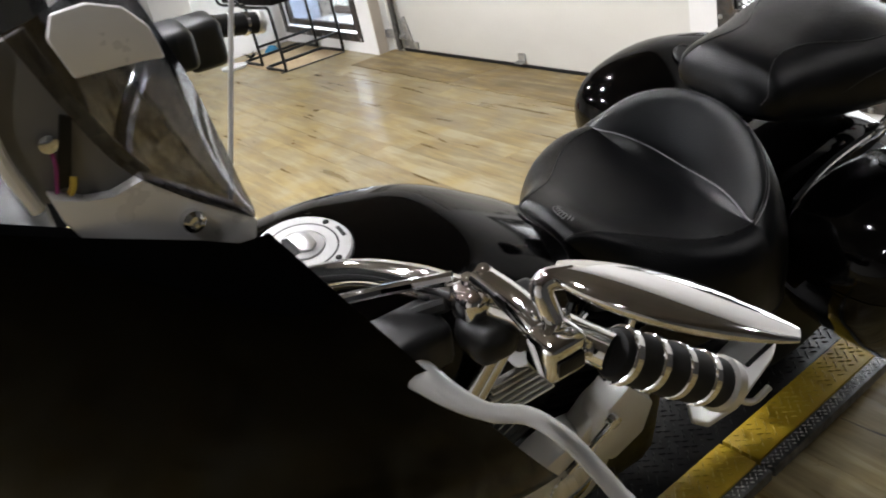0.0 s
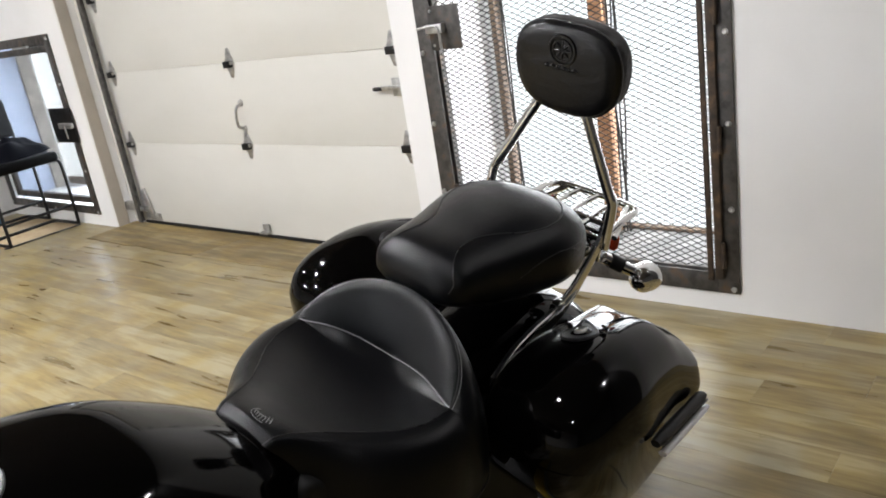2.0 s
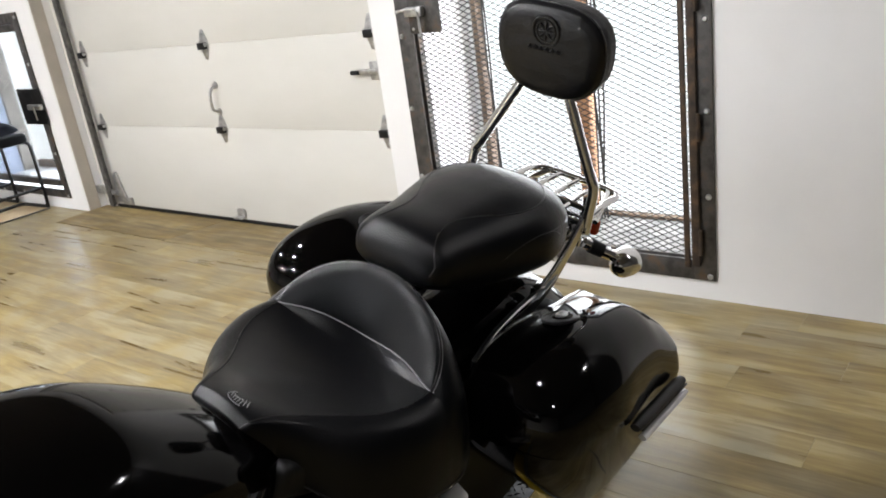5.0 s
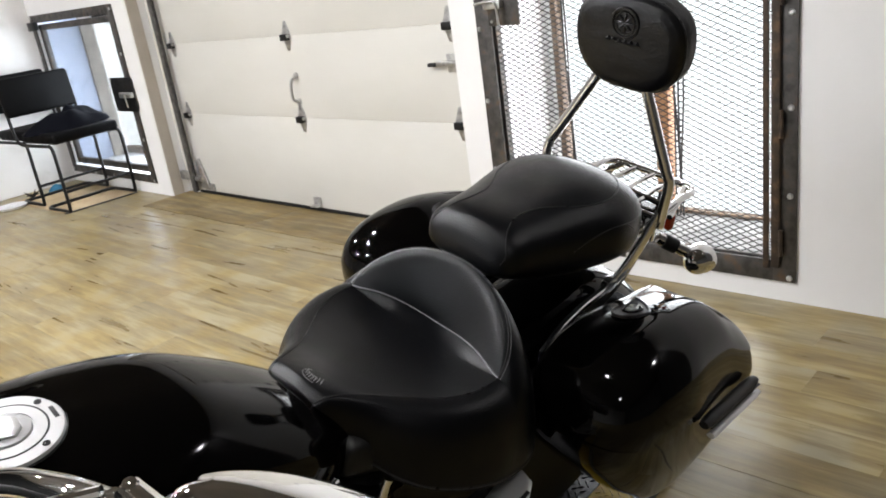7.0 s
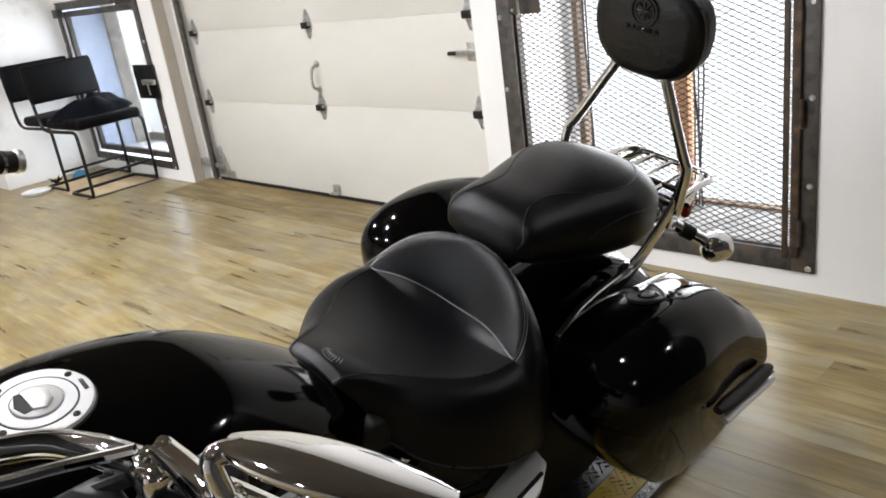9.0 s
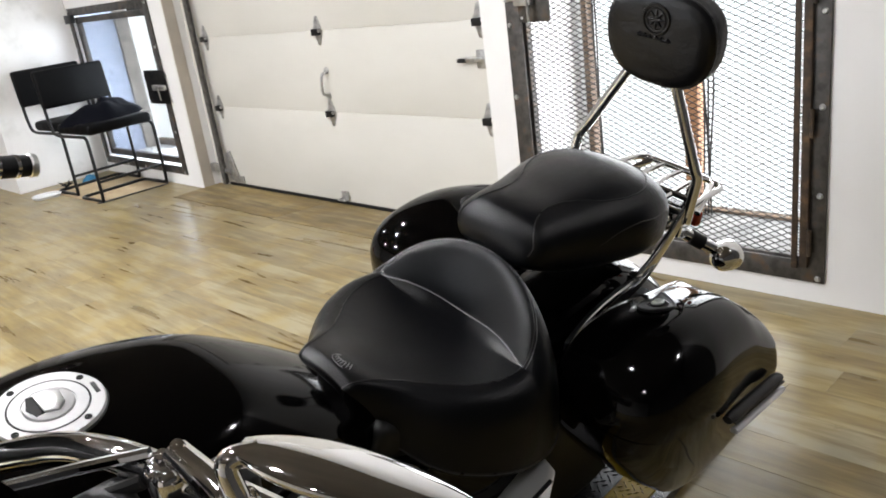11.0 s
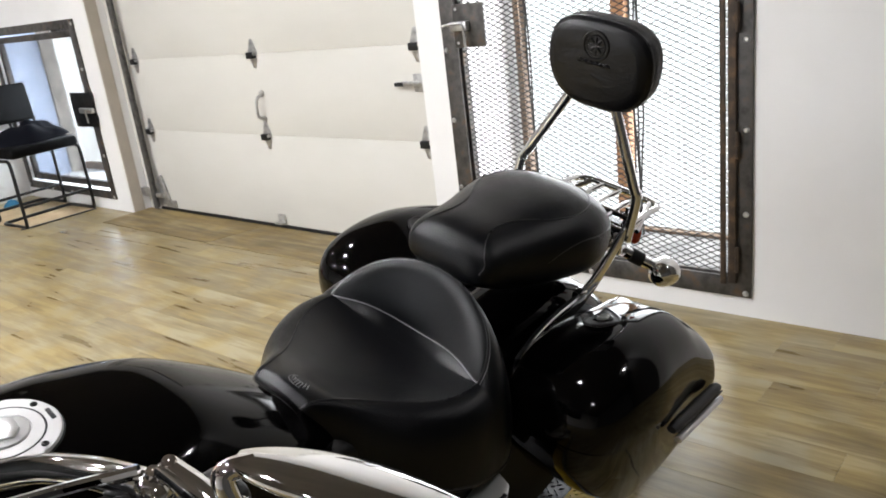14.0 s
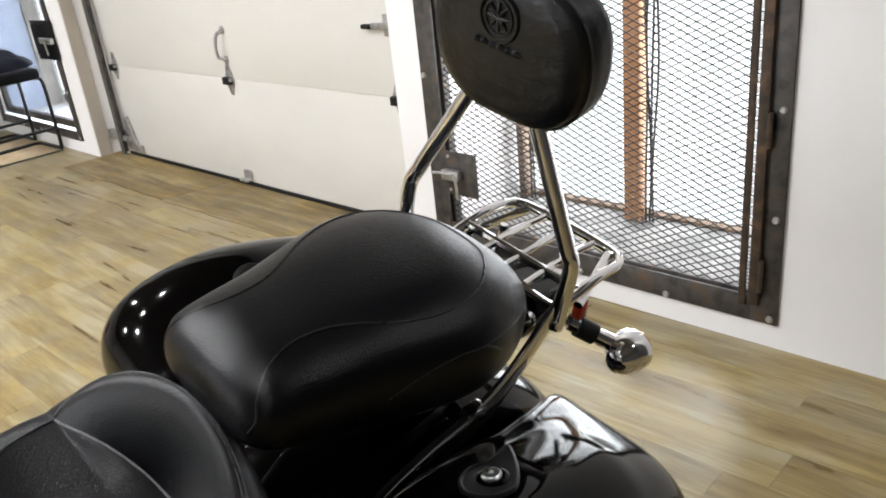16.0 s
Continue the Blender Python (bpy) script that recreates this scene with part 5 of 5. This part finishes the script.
# wheels, engine
def wheel(u, r, width, parent_label):
    t = part("wheel", disc_bm((u, -width * 0.36, r), (0, 1, 0), [(0.05, 0), (r * 0.62, 0.0), (r * 0.64, 0.01), (r * 0.64, width * 0.71), (0.05, width * 0.72)], 40), "alloy", bike, parent_label)
    prof = [(r * 0.63, 0.1 * width), (r * 0.80, 0.0), (r * 0.93, 0.08 * width), (r * 0.985, 0.28 * width), (r, 0.5 * width), (r * 0.985, 0.72 * width), (r * 0.93, 0.92 * width), (r * 0.80, width), (r * 0.63, 0.9 * width)]
    part("tyre", disc_bm((u, -width / 2, r), (0, 1, 0), prof, 48), "rubber", t, "black rubber tyre")
    return t


LIFT = 0.036
for u, r, wd, lab in ((-0.10, 0.32, 0.13, "front wheel"), (1.46, 0.31, 0.18, "rear wheel")):
    wh = wheel(u, r, wd, lab)
    wh.location.z = LIFT
part("crankcase", box_bm((0.36, -0.15, 0.16), (0.95, 0.15, 0.46), 0.06, 4), "black_metal", bike, "black engine case")
eng = part("engine_cover", disc_bm((0.63, -0.15, 0.41), (0, -1, 0), [(0.11, 0), (0.108, 0.035), (0.095, 0.055), (0.06, 0.062), (0.05, 0.055)], 40), "cast", bike, "polished round engine cover")
part("cover_cap", disc_bm((0.63, -0.205, 0.41), (0, -1, 0), [(0.05, 0), (0.048, 0.012), (0.02, 0.016)], 28), "chrome", eng, "chrome cap")
part("engine_cover", prism_bm([(0.60, 0.45), (0.66, 0.43), (0.82, 0.50), (0.80, 0.56), (0.70, 0.555)], -0.205, -0.15, "y", 0.012), "cast", bike, "polished upper engine cover")
for u0, tilt in ((0.50, -24), (0.74, 24)):
    cm = Matrix.Translation((u0, 0, 0.46)) @ pose(0, 0, 0, 0, tilt, 0)
    bm = disc_bm((0, 0, 0), (0, 0, 1), [(0.085, -0.06), (0.085, 0.20)], 28)
    bmesh.ops.transform(bm, matrix=cm, verts=bm.verts)
    cyl = part("cylinder", bm, "black_metal", bike, "black finned cylinder")
    for k in range(9):
        fin = box_bm((-0.115, -0.135, 0.0 + k * 0.022), (0.115, 0.135, 0.004 + k * 0.022), 0.0)
        bmesh.ops.transform(fin, matrix=cm, verts=fin.verts)
        part("fin", fin, "alloy" if u0 < 0.6 else "black_metal", cyl, smooth=False)
    hd_ = box_bm((-0.10, -0.13, 0.20), (0.10, 0.13, 0.27), 0.02, 3)
    bmesh.ops.transform(hd_, matrix=cm, verts=hd_.verts)
    part("cylinder_head", hd_, "cast" if u0 < 0.6 else "black_metal", cyl, "cylinder head")
    for dv in (-0.02, 0.035):
        pr = tube_bm([(dv, -0.155, -0.06), (dv, -0.150, 0.21)], 0.011, 10)
        bmesh.ops.transform(pr, matrix=cm, verts=pr.verts)
        part("pushrod_tube", pr, "chrome", cyl, "chrome pushrod tube")
top_fins = part("rocker_box", box_bm((0.475, -0.185, 0.66), (0.61, -0.06, 0.765), 0.015, 3), "black_metal", bike, "black finned rocker box")
for k in range(6):
    part("fin", box_bm((0.488, -0.197, 0.672 + 0.0145 * k), (0.60, -0.12, 0.6765 + 0.0145 * k), 0.0015, 1), "cast", top_fins, "bright machined fin edge")
part("plate", prism_bm([(0.52, 0.772), (0.585, 0.768), (0.60, 0.735), (0.575, 0.745)], -0.205, -0.17, "y", 0.004), "cast", top_fins, "bright triangular bracket")
part("bolt", disc_bm((0.553, -0.206, 0.765), (0, -1, 0.2), [(0.011, 0), (0.010, 0.008), (0.004, 0.010)], 12), "chrome", top_fins)
for du in (0.0, 0.026):
    part("pushrod_tube", tube_bm([(0.488 + du, -0.19, 0.80), (0.40 + du, -0.19, 0.68), (0.33 + du, -0.17, 0.56)], 0.0095, 10), "chrome", bike, "chrome pushrod tube")
part("engine_cover", prism_bm([(0.37, 0.715), (0.45, 0.69), (0.47, 0.645), (0.455, 0.62), (0.40, 0.66)], -0.185, -0.14, "y", 0.008), "cast", bike, "cast alloy cylinder cover")
part("engine_cover", prism_bm([(0.69, 0.575), (0.735, 0.605), (0.80, 0.52), (0.785, 0.45), (0.72, 0.42), (0.665, 0.46)], -0.225, -0.165, "y", 0.010), "cast", bike, "bright cast alloy side cover")
part("bolt", disc_bm((0.695, -0.226, 0.555), (0, -1, 0), [(0.014, 0), (0.013, 0.012), (0.005, 0.015)], 14), "chrome", bike)
part("shift_rod", tube_bm([(0.70, -0.235, 0.565), (0.60, -0.235, 0.50)], 0.006, 8), "chrome", bike, "chrome shift rod")
# side stand and foot boards
part("side_stand", tube_bm(curve_points([(0.80, -0.12, 0.26), (0.78, -0.24, 0.14), (0.74, -0.34, 0.0), (0.72, -0.37, -0.02)], 5), 0.013, 10), "black_metal", bike)
for s in (-1, 1):
    out = [(0.855, s * 0.265), (0.872, s * 0.290), (0.94, s * 0.300), (1.07, s * 0.280), (1.125, s * 0.255), (1.135, s * 0.222), (1.09, s * 0.200), (0.97, s * 0.215), (0.88, s * 0.235)]
    tilt = Matrix(((0.78, 0, 0, 0.163), (0, 1, 0, -0.015 * s * -1), (0.27, 0, 1, -0.204), (0, 0, 0, 1)))
    bb = prism_bm(out, 0.466, 0.480, "z", 0.004)
    bmesh.ops.transform(bb, matrix=tilt, verts=bb.verts)
    brd = part("passenger_board", bb, "cast", bike, "bright alloy passenger foot board")
    for k in range(2):
        gp = box_bm((0.90 + 0.115 * k, s * 0.262 - 0.004, 0.4795), (1.0 + 0.10 * k, s * 0.262 + 0.004, 0.4825), 0.002)
        bmesh.ops.transform(gp, matrix=tilt, verts=gp.verts)
        part("grip_pad", gp, "rubber", brd, "black rubber insert")
    part("hanger", tube_bm([(0.95, s * 0.24, 0.54), (1.0, s * 0.12, 0.42)], 0.014, 8), "alloy", brd)
    part("heel_lever", tube_bm(curve_points([(0.90, s * 0.295, 0.53), (0.93, s * 0.318, 0.515), (0.97, s * 0.318, 0.525)], 4), 0.006, 8), "alloy", brd)


# handlebar
before_front = set(bike.children)
BAR = [(0.358, -0.560, 1.166), (0.335, -0.505, 1.170), (0.308, -0.437, 1.165), (0.294, -0.393, 1.155), (0.277, -0.341, 1.135), (0.253, -0.293, 1.11), (0.20, -0.19, 1.05), (0.16, -0.09, 1.025), (0.15, 0.0, 1.02), (0.17, 0.14, 1.03), (0.22, 0.27, 1.06), (0.29, 0.37, 1.09), (0.34, 0.44, 1.085), (0.388, 0.495, 1.072)]
part("handlebar", tube_bm(curve_points(BAR, 6), 0.0135, 14), "chrome", bike, "chrome swept handlebar")


def grip(a, b):
    a, b = Vector(a), Vector(b)
    d = (b - a).normalized()
    n = (b - a).length
    g = part("grip", disc_bm(a, d, [(0.016, 0), (0.0185, 0.004), (0.0195, n * 0.5), (0.0185, n - 0.014), (0.016, n - 0.012)], 28), "rubber", bike, "black rubber grip with chrome rings")
    for k in range(4):
        h = 0.008 + k * (n - 0.03) / 3.4
        part("ring", disc_bm(a + h * d, d, [(0.019, -0.0035), (0.0205, -0.0025), (0.0205, 0.0025), (0.019, 0.0035)], 24), "chrome", g, "chrome grip ring")
    part("end_cap", disc_bm(a + (n - 0.014) * d, d, [(0.0185, 0), (0.021, 0.003), (0.020, 0.012), (0.012, 0.016)], 24), "alloy", g, "bright end cap")
    return g


grip((0.358, -0.560, 1.166), (0.448, -0.587, 1.098))
grip((0.388, 0.495, 1.072), (0.52, 0.515, 1.040))


def lever(path, label):
    lv = curve_points(path, 8)
    n = len(lv)
    rad = [0.0175 - 0.0095 * min(1.0, k / (0.4 * n)) for k in range(n - 4)] + [0.008, 0.0095, 0.0095, 0.006]
    return part("lever", tube_bm(lv, rad, 12, flat=0.55), "cast", bike, label)


lever([(0.244, -0.452, 1.146), (0.259, -0.473, 1.136), (0.271, -0.495, 1.125), (0.288, -0.515, 1.115), (0.311, -0.529, 1.108), (0.324, -0.549, 1.098), (0.334, -0.572, 1.08), (0.348, -0.605, 1.045)], "bright alloy clutch lever")
lever([(0.30, 0.42, 1.06), (0.32, 0.47, 1.05), (0.37, 0.54, 1.03), (0.45, 0.58, 1.01)], "bright alloy brake lever")
part("lever_boot", box_bm((0.245, -0.468, 1.118), (0.296, -0.420, 1.160), 0.010, 3), "plastic", bike, "black lever boot")
# clamp and master cylinder on the left
clamp = part("lever_clamp", box_bm((0.298, -0.484, 1.154), (0.330, -0.452, 1.188), 0.009, 3), "chrome", bike, "chrome lever clamp")
arm = tube_bm(curve_points([(0.320, -0.466, 1.192), (0.324, -0.500, 1.190), (0.327, -0.528, 1.184), (0.330, -0.546, 1.176)], 5), [0.010 + 0.004 * k / 15 for k in range(16)], 14, flat=0.8)
part("arm", arm, "chrome", clamp, "chrome clamp arm")
part("foot", box_bm((0.308, -0.560, 1.163), (0.340, -0.530, 1.195), 0.006, 3), "chrome", clamp)
part("slot", box_bm((0.313, -0.5625, 1.172), (0.334, -0.5602, 1.184), 0.001), "plastic", clamp)
for p_, r_ in (((0.321, -0.470, 1.197), 0.006), ((0.312, -0.463, 1.189), 0.006), ((0.303, -0.469, 1.181), 0.005), ((0.326, -0.526, 1.194), 0.006), ((0.338, -0.534, 1.190), 0.006)):
    part("bolt", disc_bm(p_, (-0.2, -0.2, 1), [(r_, -0.008), (r_, 0.0), (0.8 * r_, 0.004), (0.3 * r_, 0.005)], 14), "chrome", clamp)
res = box_bm((0.322, -0.505, 1.135), (0.365, -0.462, 1.172), 0.010, 3)
part("switch_housing", res, "black_metal", bike, "black switch housing")
part("switch_housing", box_bm((0.292, -0.505, 1.138), (0.330, -0.462, 1.168), 0.012, 3), "black_metal", bike, "black switch housing")
part("switch_housing", box_bm((0.355, 0.42, 1.02), (0.425, 0.50, 1.10), 0.015, 3), "plastic", bike, "black switch housing")
part("switch_housing", box_bm((0.29, 0.34, 1.06), (0.36, 0.43, 1.125), 0.015, 3), "plastic", bike, "black brake fluid reservoir")
for k, pts in enumerate(([(0.310, -0.445, 1.182), (0.25, -0.40, 1.165), (0.19, -0.33, 1.12), (0.12, -0.25, 1.02)], [(0.30, -0.45, 1.165), (0.24, -0.40, 1.13), (0.19, -0.33, 1.07), (0.14, -0.26, 0.95)], [(0.275, -0.44, 1.125), (0.25, -0.40, 1.08), (0.22, -0.34, 1.02), (0.20, -0.28, 0.90)], [(0.29, -0.46, 1.15), (0.27, -0.42, 1.10), (0.23, -0.36, 1.05), (0.17, -0.27, 0.98)])):
    part("cable", tube_bm(curve_points(pts, 8), (0.0045, 0.006, 0.0065, 0.004)[k], 8), ("chrome", "cable", "cable", "alloy")[k], bike, ("braided bright hose", "black cable", "black cable", "bright cable")[k])


def mirror(base, tip, stem):
    b, t = Vector(base), Vector(tip)
    ax_, n = (t - b).normalized(), (t - b).length
    up = Vector((0.32, 0.0, 0.95))
    side = ax_.cross(up).normalized()
    up = side.cross(ax_).normalized()

    def f(q, a):
        half = 0.036 * max(0.0, math.sin(math.pi * (q * 0.90 + 0.05))) ** 0.6 * (1 - 0.28 * q)
        an = 2 * math.pi * a
        return b + ax_ * n * q + side * half * math.cos(an) + up * (0.36 * half * math.sin(an))
    m = part("mirror", grid_bm(f, 28, 28, closed=True, caps=True), "chrome", bike, "chrome teardrop mirror shell")
    part("stem", tube_bm(curve_points([stem, (Vector(stem) + b) / 2 + Vector((-0.006, 0.004, 0.010)), b + 0.012 * ax_], 6), 0.008, 10), "chrome", m, "chrome mirror stem")
    return m


mirror((0.342, -0.522, 1.220), (0.436, -0.638, 1.194), (0.330, -0.535, 1.192))


# fairing with windshield
def fairing_point(s, t, off=0.0):
    """s: from the lower edge up; t: from its left rear edge round the nose to the right."""
    a = radians(-92.5 + 185 * t)
    bulge = math.sin(math.pi * (0.15 + 0.7 * s))
    bb = 0.40 + 0.085 * bulge - off
    aa = 0.36 + 0.06 * bulge - off
    w = 0.86 + 0.413 * s
    back = 0.22 * (1 - s) * max(0.0, -math.sin(a)) ** 3
    return (0.175 - aa * math.cos(a) + back, bb * math.sin(a), w + 0.135 * max(0.0, math.cos(a)) ** 0.8 * s)


fb = grid_bm(lambda s, t: fairing_point(s, t), 24, 64)
bmesh.ops.solidify(fb, geom=fb.faces[:], thickness=0.006)
part("fairing", fb, "paint", bike, "gloss black fairing shell")
part("fairing_liner", grid_bm(lambda s, t: fairing_point(s * 0.97, 0.02 + 0.96 * t, 0.03), 10, 40), "plastic", bike, "black inner fairing liner")
part("dash", box_bm((-0.12, -0.31, 1.02), (0.08, 0.31, 1.15), 0.03, 3), "plastic", bike, "black dashboard")
for s in (-1, 1):
    part("fork_tube", tube_bm([(0.13, s * 0.12, 1.02), (-0.10, s * 0.12, 0.40)], 0.03, 16), "chrome", bike, "chrome fork tube")
part("headlight", disc_bm((-0.20, 0, 1.0), (-1, 0, 0), [(0.11, 0), (0.11, 0.08), (0.09, 0.10), (0.03, 0.11)], 32), "chrome", bike, "round chrome headlight")
for ob in bike.children:
    if ob not in before_front:
        ob.matrix_basis = STEER
for s in (-1,):
    plate_ = [(0.078, 1.369), (0.080, 1.350), (0.085, 1.335), (0.122, 1.311), (0.168, 1.285), (0.178, 1.291), (0.181, 1.303), (0.171, 1.319), (0.147, 1.340), (0.126, 1.360), (0.108, 1.352), (0.094, 1.355)]
    tr_ = part("windshield_trim", prism_bm(plate_, s * 0.386, s * 0.378, "y", 0.002), "silver", bike, "silver windshield trim plate")
    part("screw", disc_bm((0.143, s * 0.386, 1.322), (0.1, s, 0.1), [(0.0075, 0), (0.007, 0.005), (0.004, 0.007), (0.003, 0.003)], 14), "chrome", tr_)
    panel_ = [(0.080, 1.445), (0.100, 1.450), (0.108, 1.408), (0.119, 1.382), (0.132, 1.356), (0.109, 1.345), (0.094, 1.347), (0.074, 1.360), (0.070, 1.389), (0.068, 1.407)]
    part("mirror_panel", prism_bm(panel_, s * 0.377, s * 0.372, "y", 0.001), "reflected_grey", tr_, "inner panel, grey for the wall it reflects")
    part("bracket", prism_bm([(0.099, 1.405), (0.104, 1.402), (0.091, 1.365), (0.083, 1.366)], s * 0.380, s * 0.3775, "y", 0.0005), "plastic", tr_, "black bracket")
    part("bolt", disc_bm((0.088, s * 0.379, 1.393), (0.1, s, 0.1), [(0.0055, 0), (0.005, 0.004), (0.002, 0.005)], 14), "chrome", tr_)
    part("wire", tube_bm(curve_points([(0.0885, s * 0.381, 1.389), (0.0875, s * 0.382, 1.380), (0.083, s * 0.381, 1.365)], 5), 0.0012, 6), "magenta", tr_, "magenta wire")
    part("wire", tube_bm(curve_points([(0.089, s * 0.381, 1.362), (0.0915, s * 0.383, 1.3665), (0.0935, s * 0.381, 1.371)], 5), 0.0020, 6), "yellow_lug", tr_, "yellow wire")
    part("edge_strip", tube_bm(curve_points([(0.071, s * 0.379, 1.358), (0.066, s * 0.379, 1.39), (0.068, s * 0.379, 1.42), (0.082, s * 0.379, 1.452)], 5), 0.004, 8), "silver", tr_, "bright silver edge")

    def smoke_sheet(a, b, s=s):
        lo = lerp_table([(0.0, 0.174, 1.312), (0.3, 0.138, 1.345), (0.6, 0.113, 1.378), (1.0, 0.088, 1.455)], a)
        hi = lerp_table([(0.0, 0.182, 1.318), (0.3, 0.176, 1.358), (0.6, 0.168, 1.400), (1.0, 0.146, 1.475)], a)
        return Vector((lo[0] + (hi[0] - lo[0]) * b, s * (0.390 + 0.016 * math.sin(math.pi * b) - 0.022 * b), lo[1] + (hi[1] - lo[1]) * b))
    sm = grid_bm(smoke_sheet, 16, 14)
    bmesh.ops.solidify(sm, geom=sm.faces[:], thickness=0.003)
    part("wind_deflector", sm, "smoke", bike, "smoked transparent side deflector")
    # bright reflection on the deflector's top, added as a pale solid panel
    upper_ = [(0.109, 1.434), (0.130, 1.4355), (0.151, 1.431), (0.148, 1.448), (0.139, 1.460), (0.124, 1.466), (0.109, 1.465), (0.104, 1.455)]
    part("deflector_panel", prism_bm(upper_, s * 0.412, s * 0.408, "y", 0.0015), "silver", bike, "pale panel standing for a bright reflection on the deflector")


def ws(s, t):
    a = radians(-92 + 184 * t)
    w = 1.265 + 0.30 * s * (0.55 + 0.45 * math.cos(a))
    return (0.19 + 0.30 * (w - 1.27) - (0.24 - 0.05 * s) * max(0.0, math.cos(a)), (0.30 - 0.02 * s) * math.sin(a), w)


wsb = grid_bm(ws, 14, 48)
bmesh.ops.solidify(wsb, geom=wsb.faces[:], thickness=0.004)
wso = part("windshield", wsb, "glass", bike, "clear windshield")
wso.visible_shadow = False
part("edge_bead", tube_bm([Vector(ws(k / 14, 0.0)) for k in range(15)], 0.0018, 8), "silver", wso, "pale polished windshield edge")
part("front_fender", grid_bm(lambda s, t: (-0.10 + 0.39 * math.cos(radians(10 + 160 * s)), 0.095 * math.cos(math.pi * t), 0.356 + (0.34 + 0.05 * math.sin(math.pi * t)) * math.sin(radians(10 + 160 * s))), 24, 12), "paint", bike, "gloss black front fender")
part("steering_head", tube_bm([(0.17, 0, 1.02), (0.08, 0, 0.72)], 0.035, 16), "black_metal", bike)
part("backbone", tube_bm([(0.12, 0, 0.80), (0.45, 0, 0.66), (0.9, 0, 0.60)], 0.04, 12), "black_metal", bike)


# ---- floor planks, last ----
floor = tagged(finish("floor", box_bm((RX0, RY0, -0.15), (BACK, RY1, -0.0035)), "rubber", smooth=False), "tan and grey wood-look plank floor", "floor", kind="structure")
PW, PL = 0.152, 1.22
plank_me = None
bm = box_bm((0, 0, -0.0034), (PW - 0.0004, PL - 0.0004, 0.0), 0.0004, 1)
plank_me = bpy.data.meshes.new("plank")
bm.to_mesh(plank_me)
bm.free()
plank_me.materials.append(M["wood"])
rest = bmesh.new()
ix = 0
x = WALL - PW
rng = random.Random(4)
while x > RX0:
    y = RY0 - rng.random() * PL
    while y < RY1:
        near = -0.2 < x and -1.2 < y < 7.3
        if near:
            p = new("plank", plank_me)
            p.parent = floor
            p.location = (x, y, 0)
        else:
            y0, y1 = max(y, RY0), min(y + PL, RY1) - 0.0004
            if y1 - y0 > 0.01:
                box_bm((x, y0, -0.0034), (x + PW - 0.0004, y1, 0.0), bm=rest)
        y += PL
    x -= PW
for y0, y1, cut0, cut1 in ((2.465, 4.06, 0.0, 0.10), (4.063, 5.447, 0.10, 0.0)):
    bm = bmesh.new()
    front = [y0 + cut0 + (y1 + cut1 - y0 - cut0) * k / 40 for k in range(41)]
    rim = [(2.655 + 0.016 * noise.noise((5 * y, 1.7, 0.0)) + 0.007 * noise.noise((23 * y, 0.3, 0.0)), y) for y in front] + [(3.052, y1), (3.052, y0)]
    prism_bm(rim, 0.0006, 0.0045, "z", bm=bm)
    tagged(finish("threshold_board", bm, "mat", smooth=False), "worn brown board at the garage door threshold", "threshold board", "threshold boards")
ro = finish("plank_field", rest, "wood", floor, "planks further off", False)
ro["kind"] = "stuff"
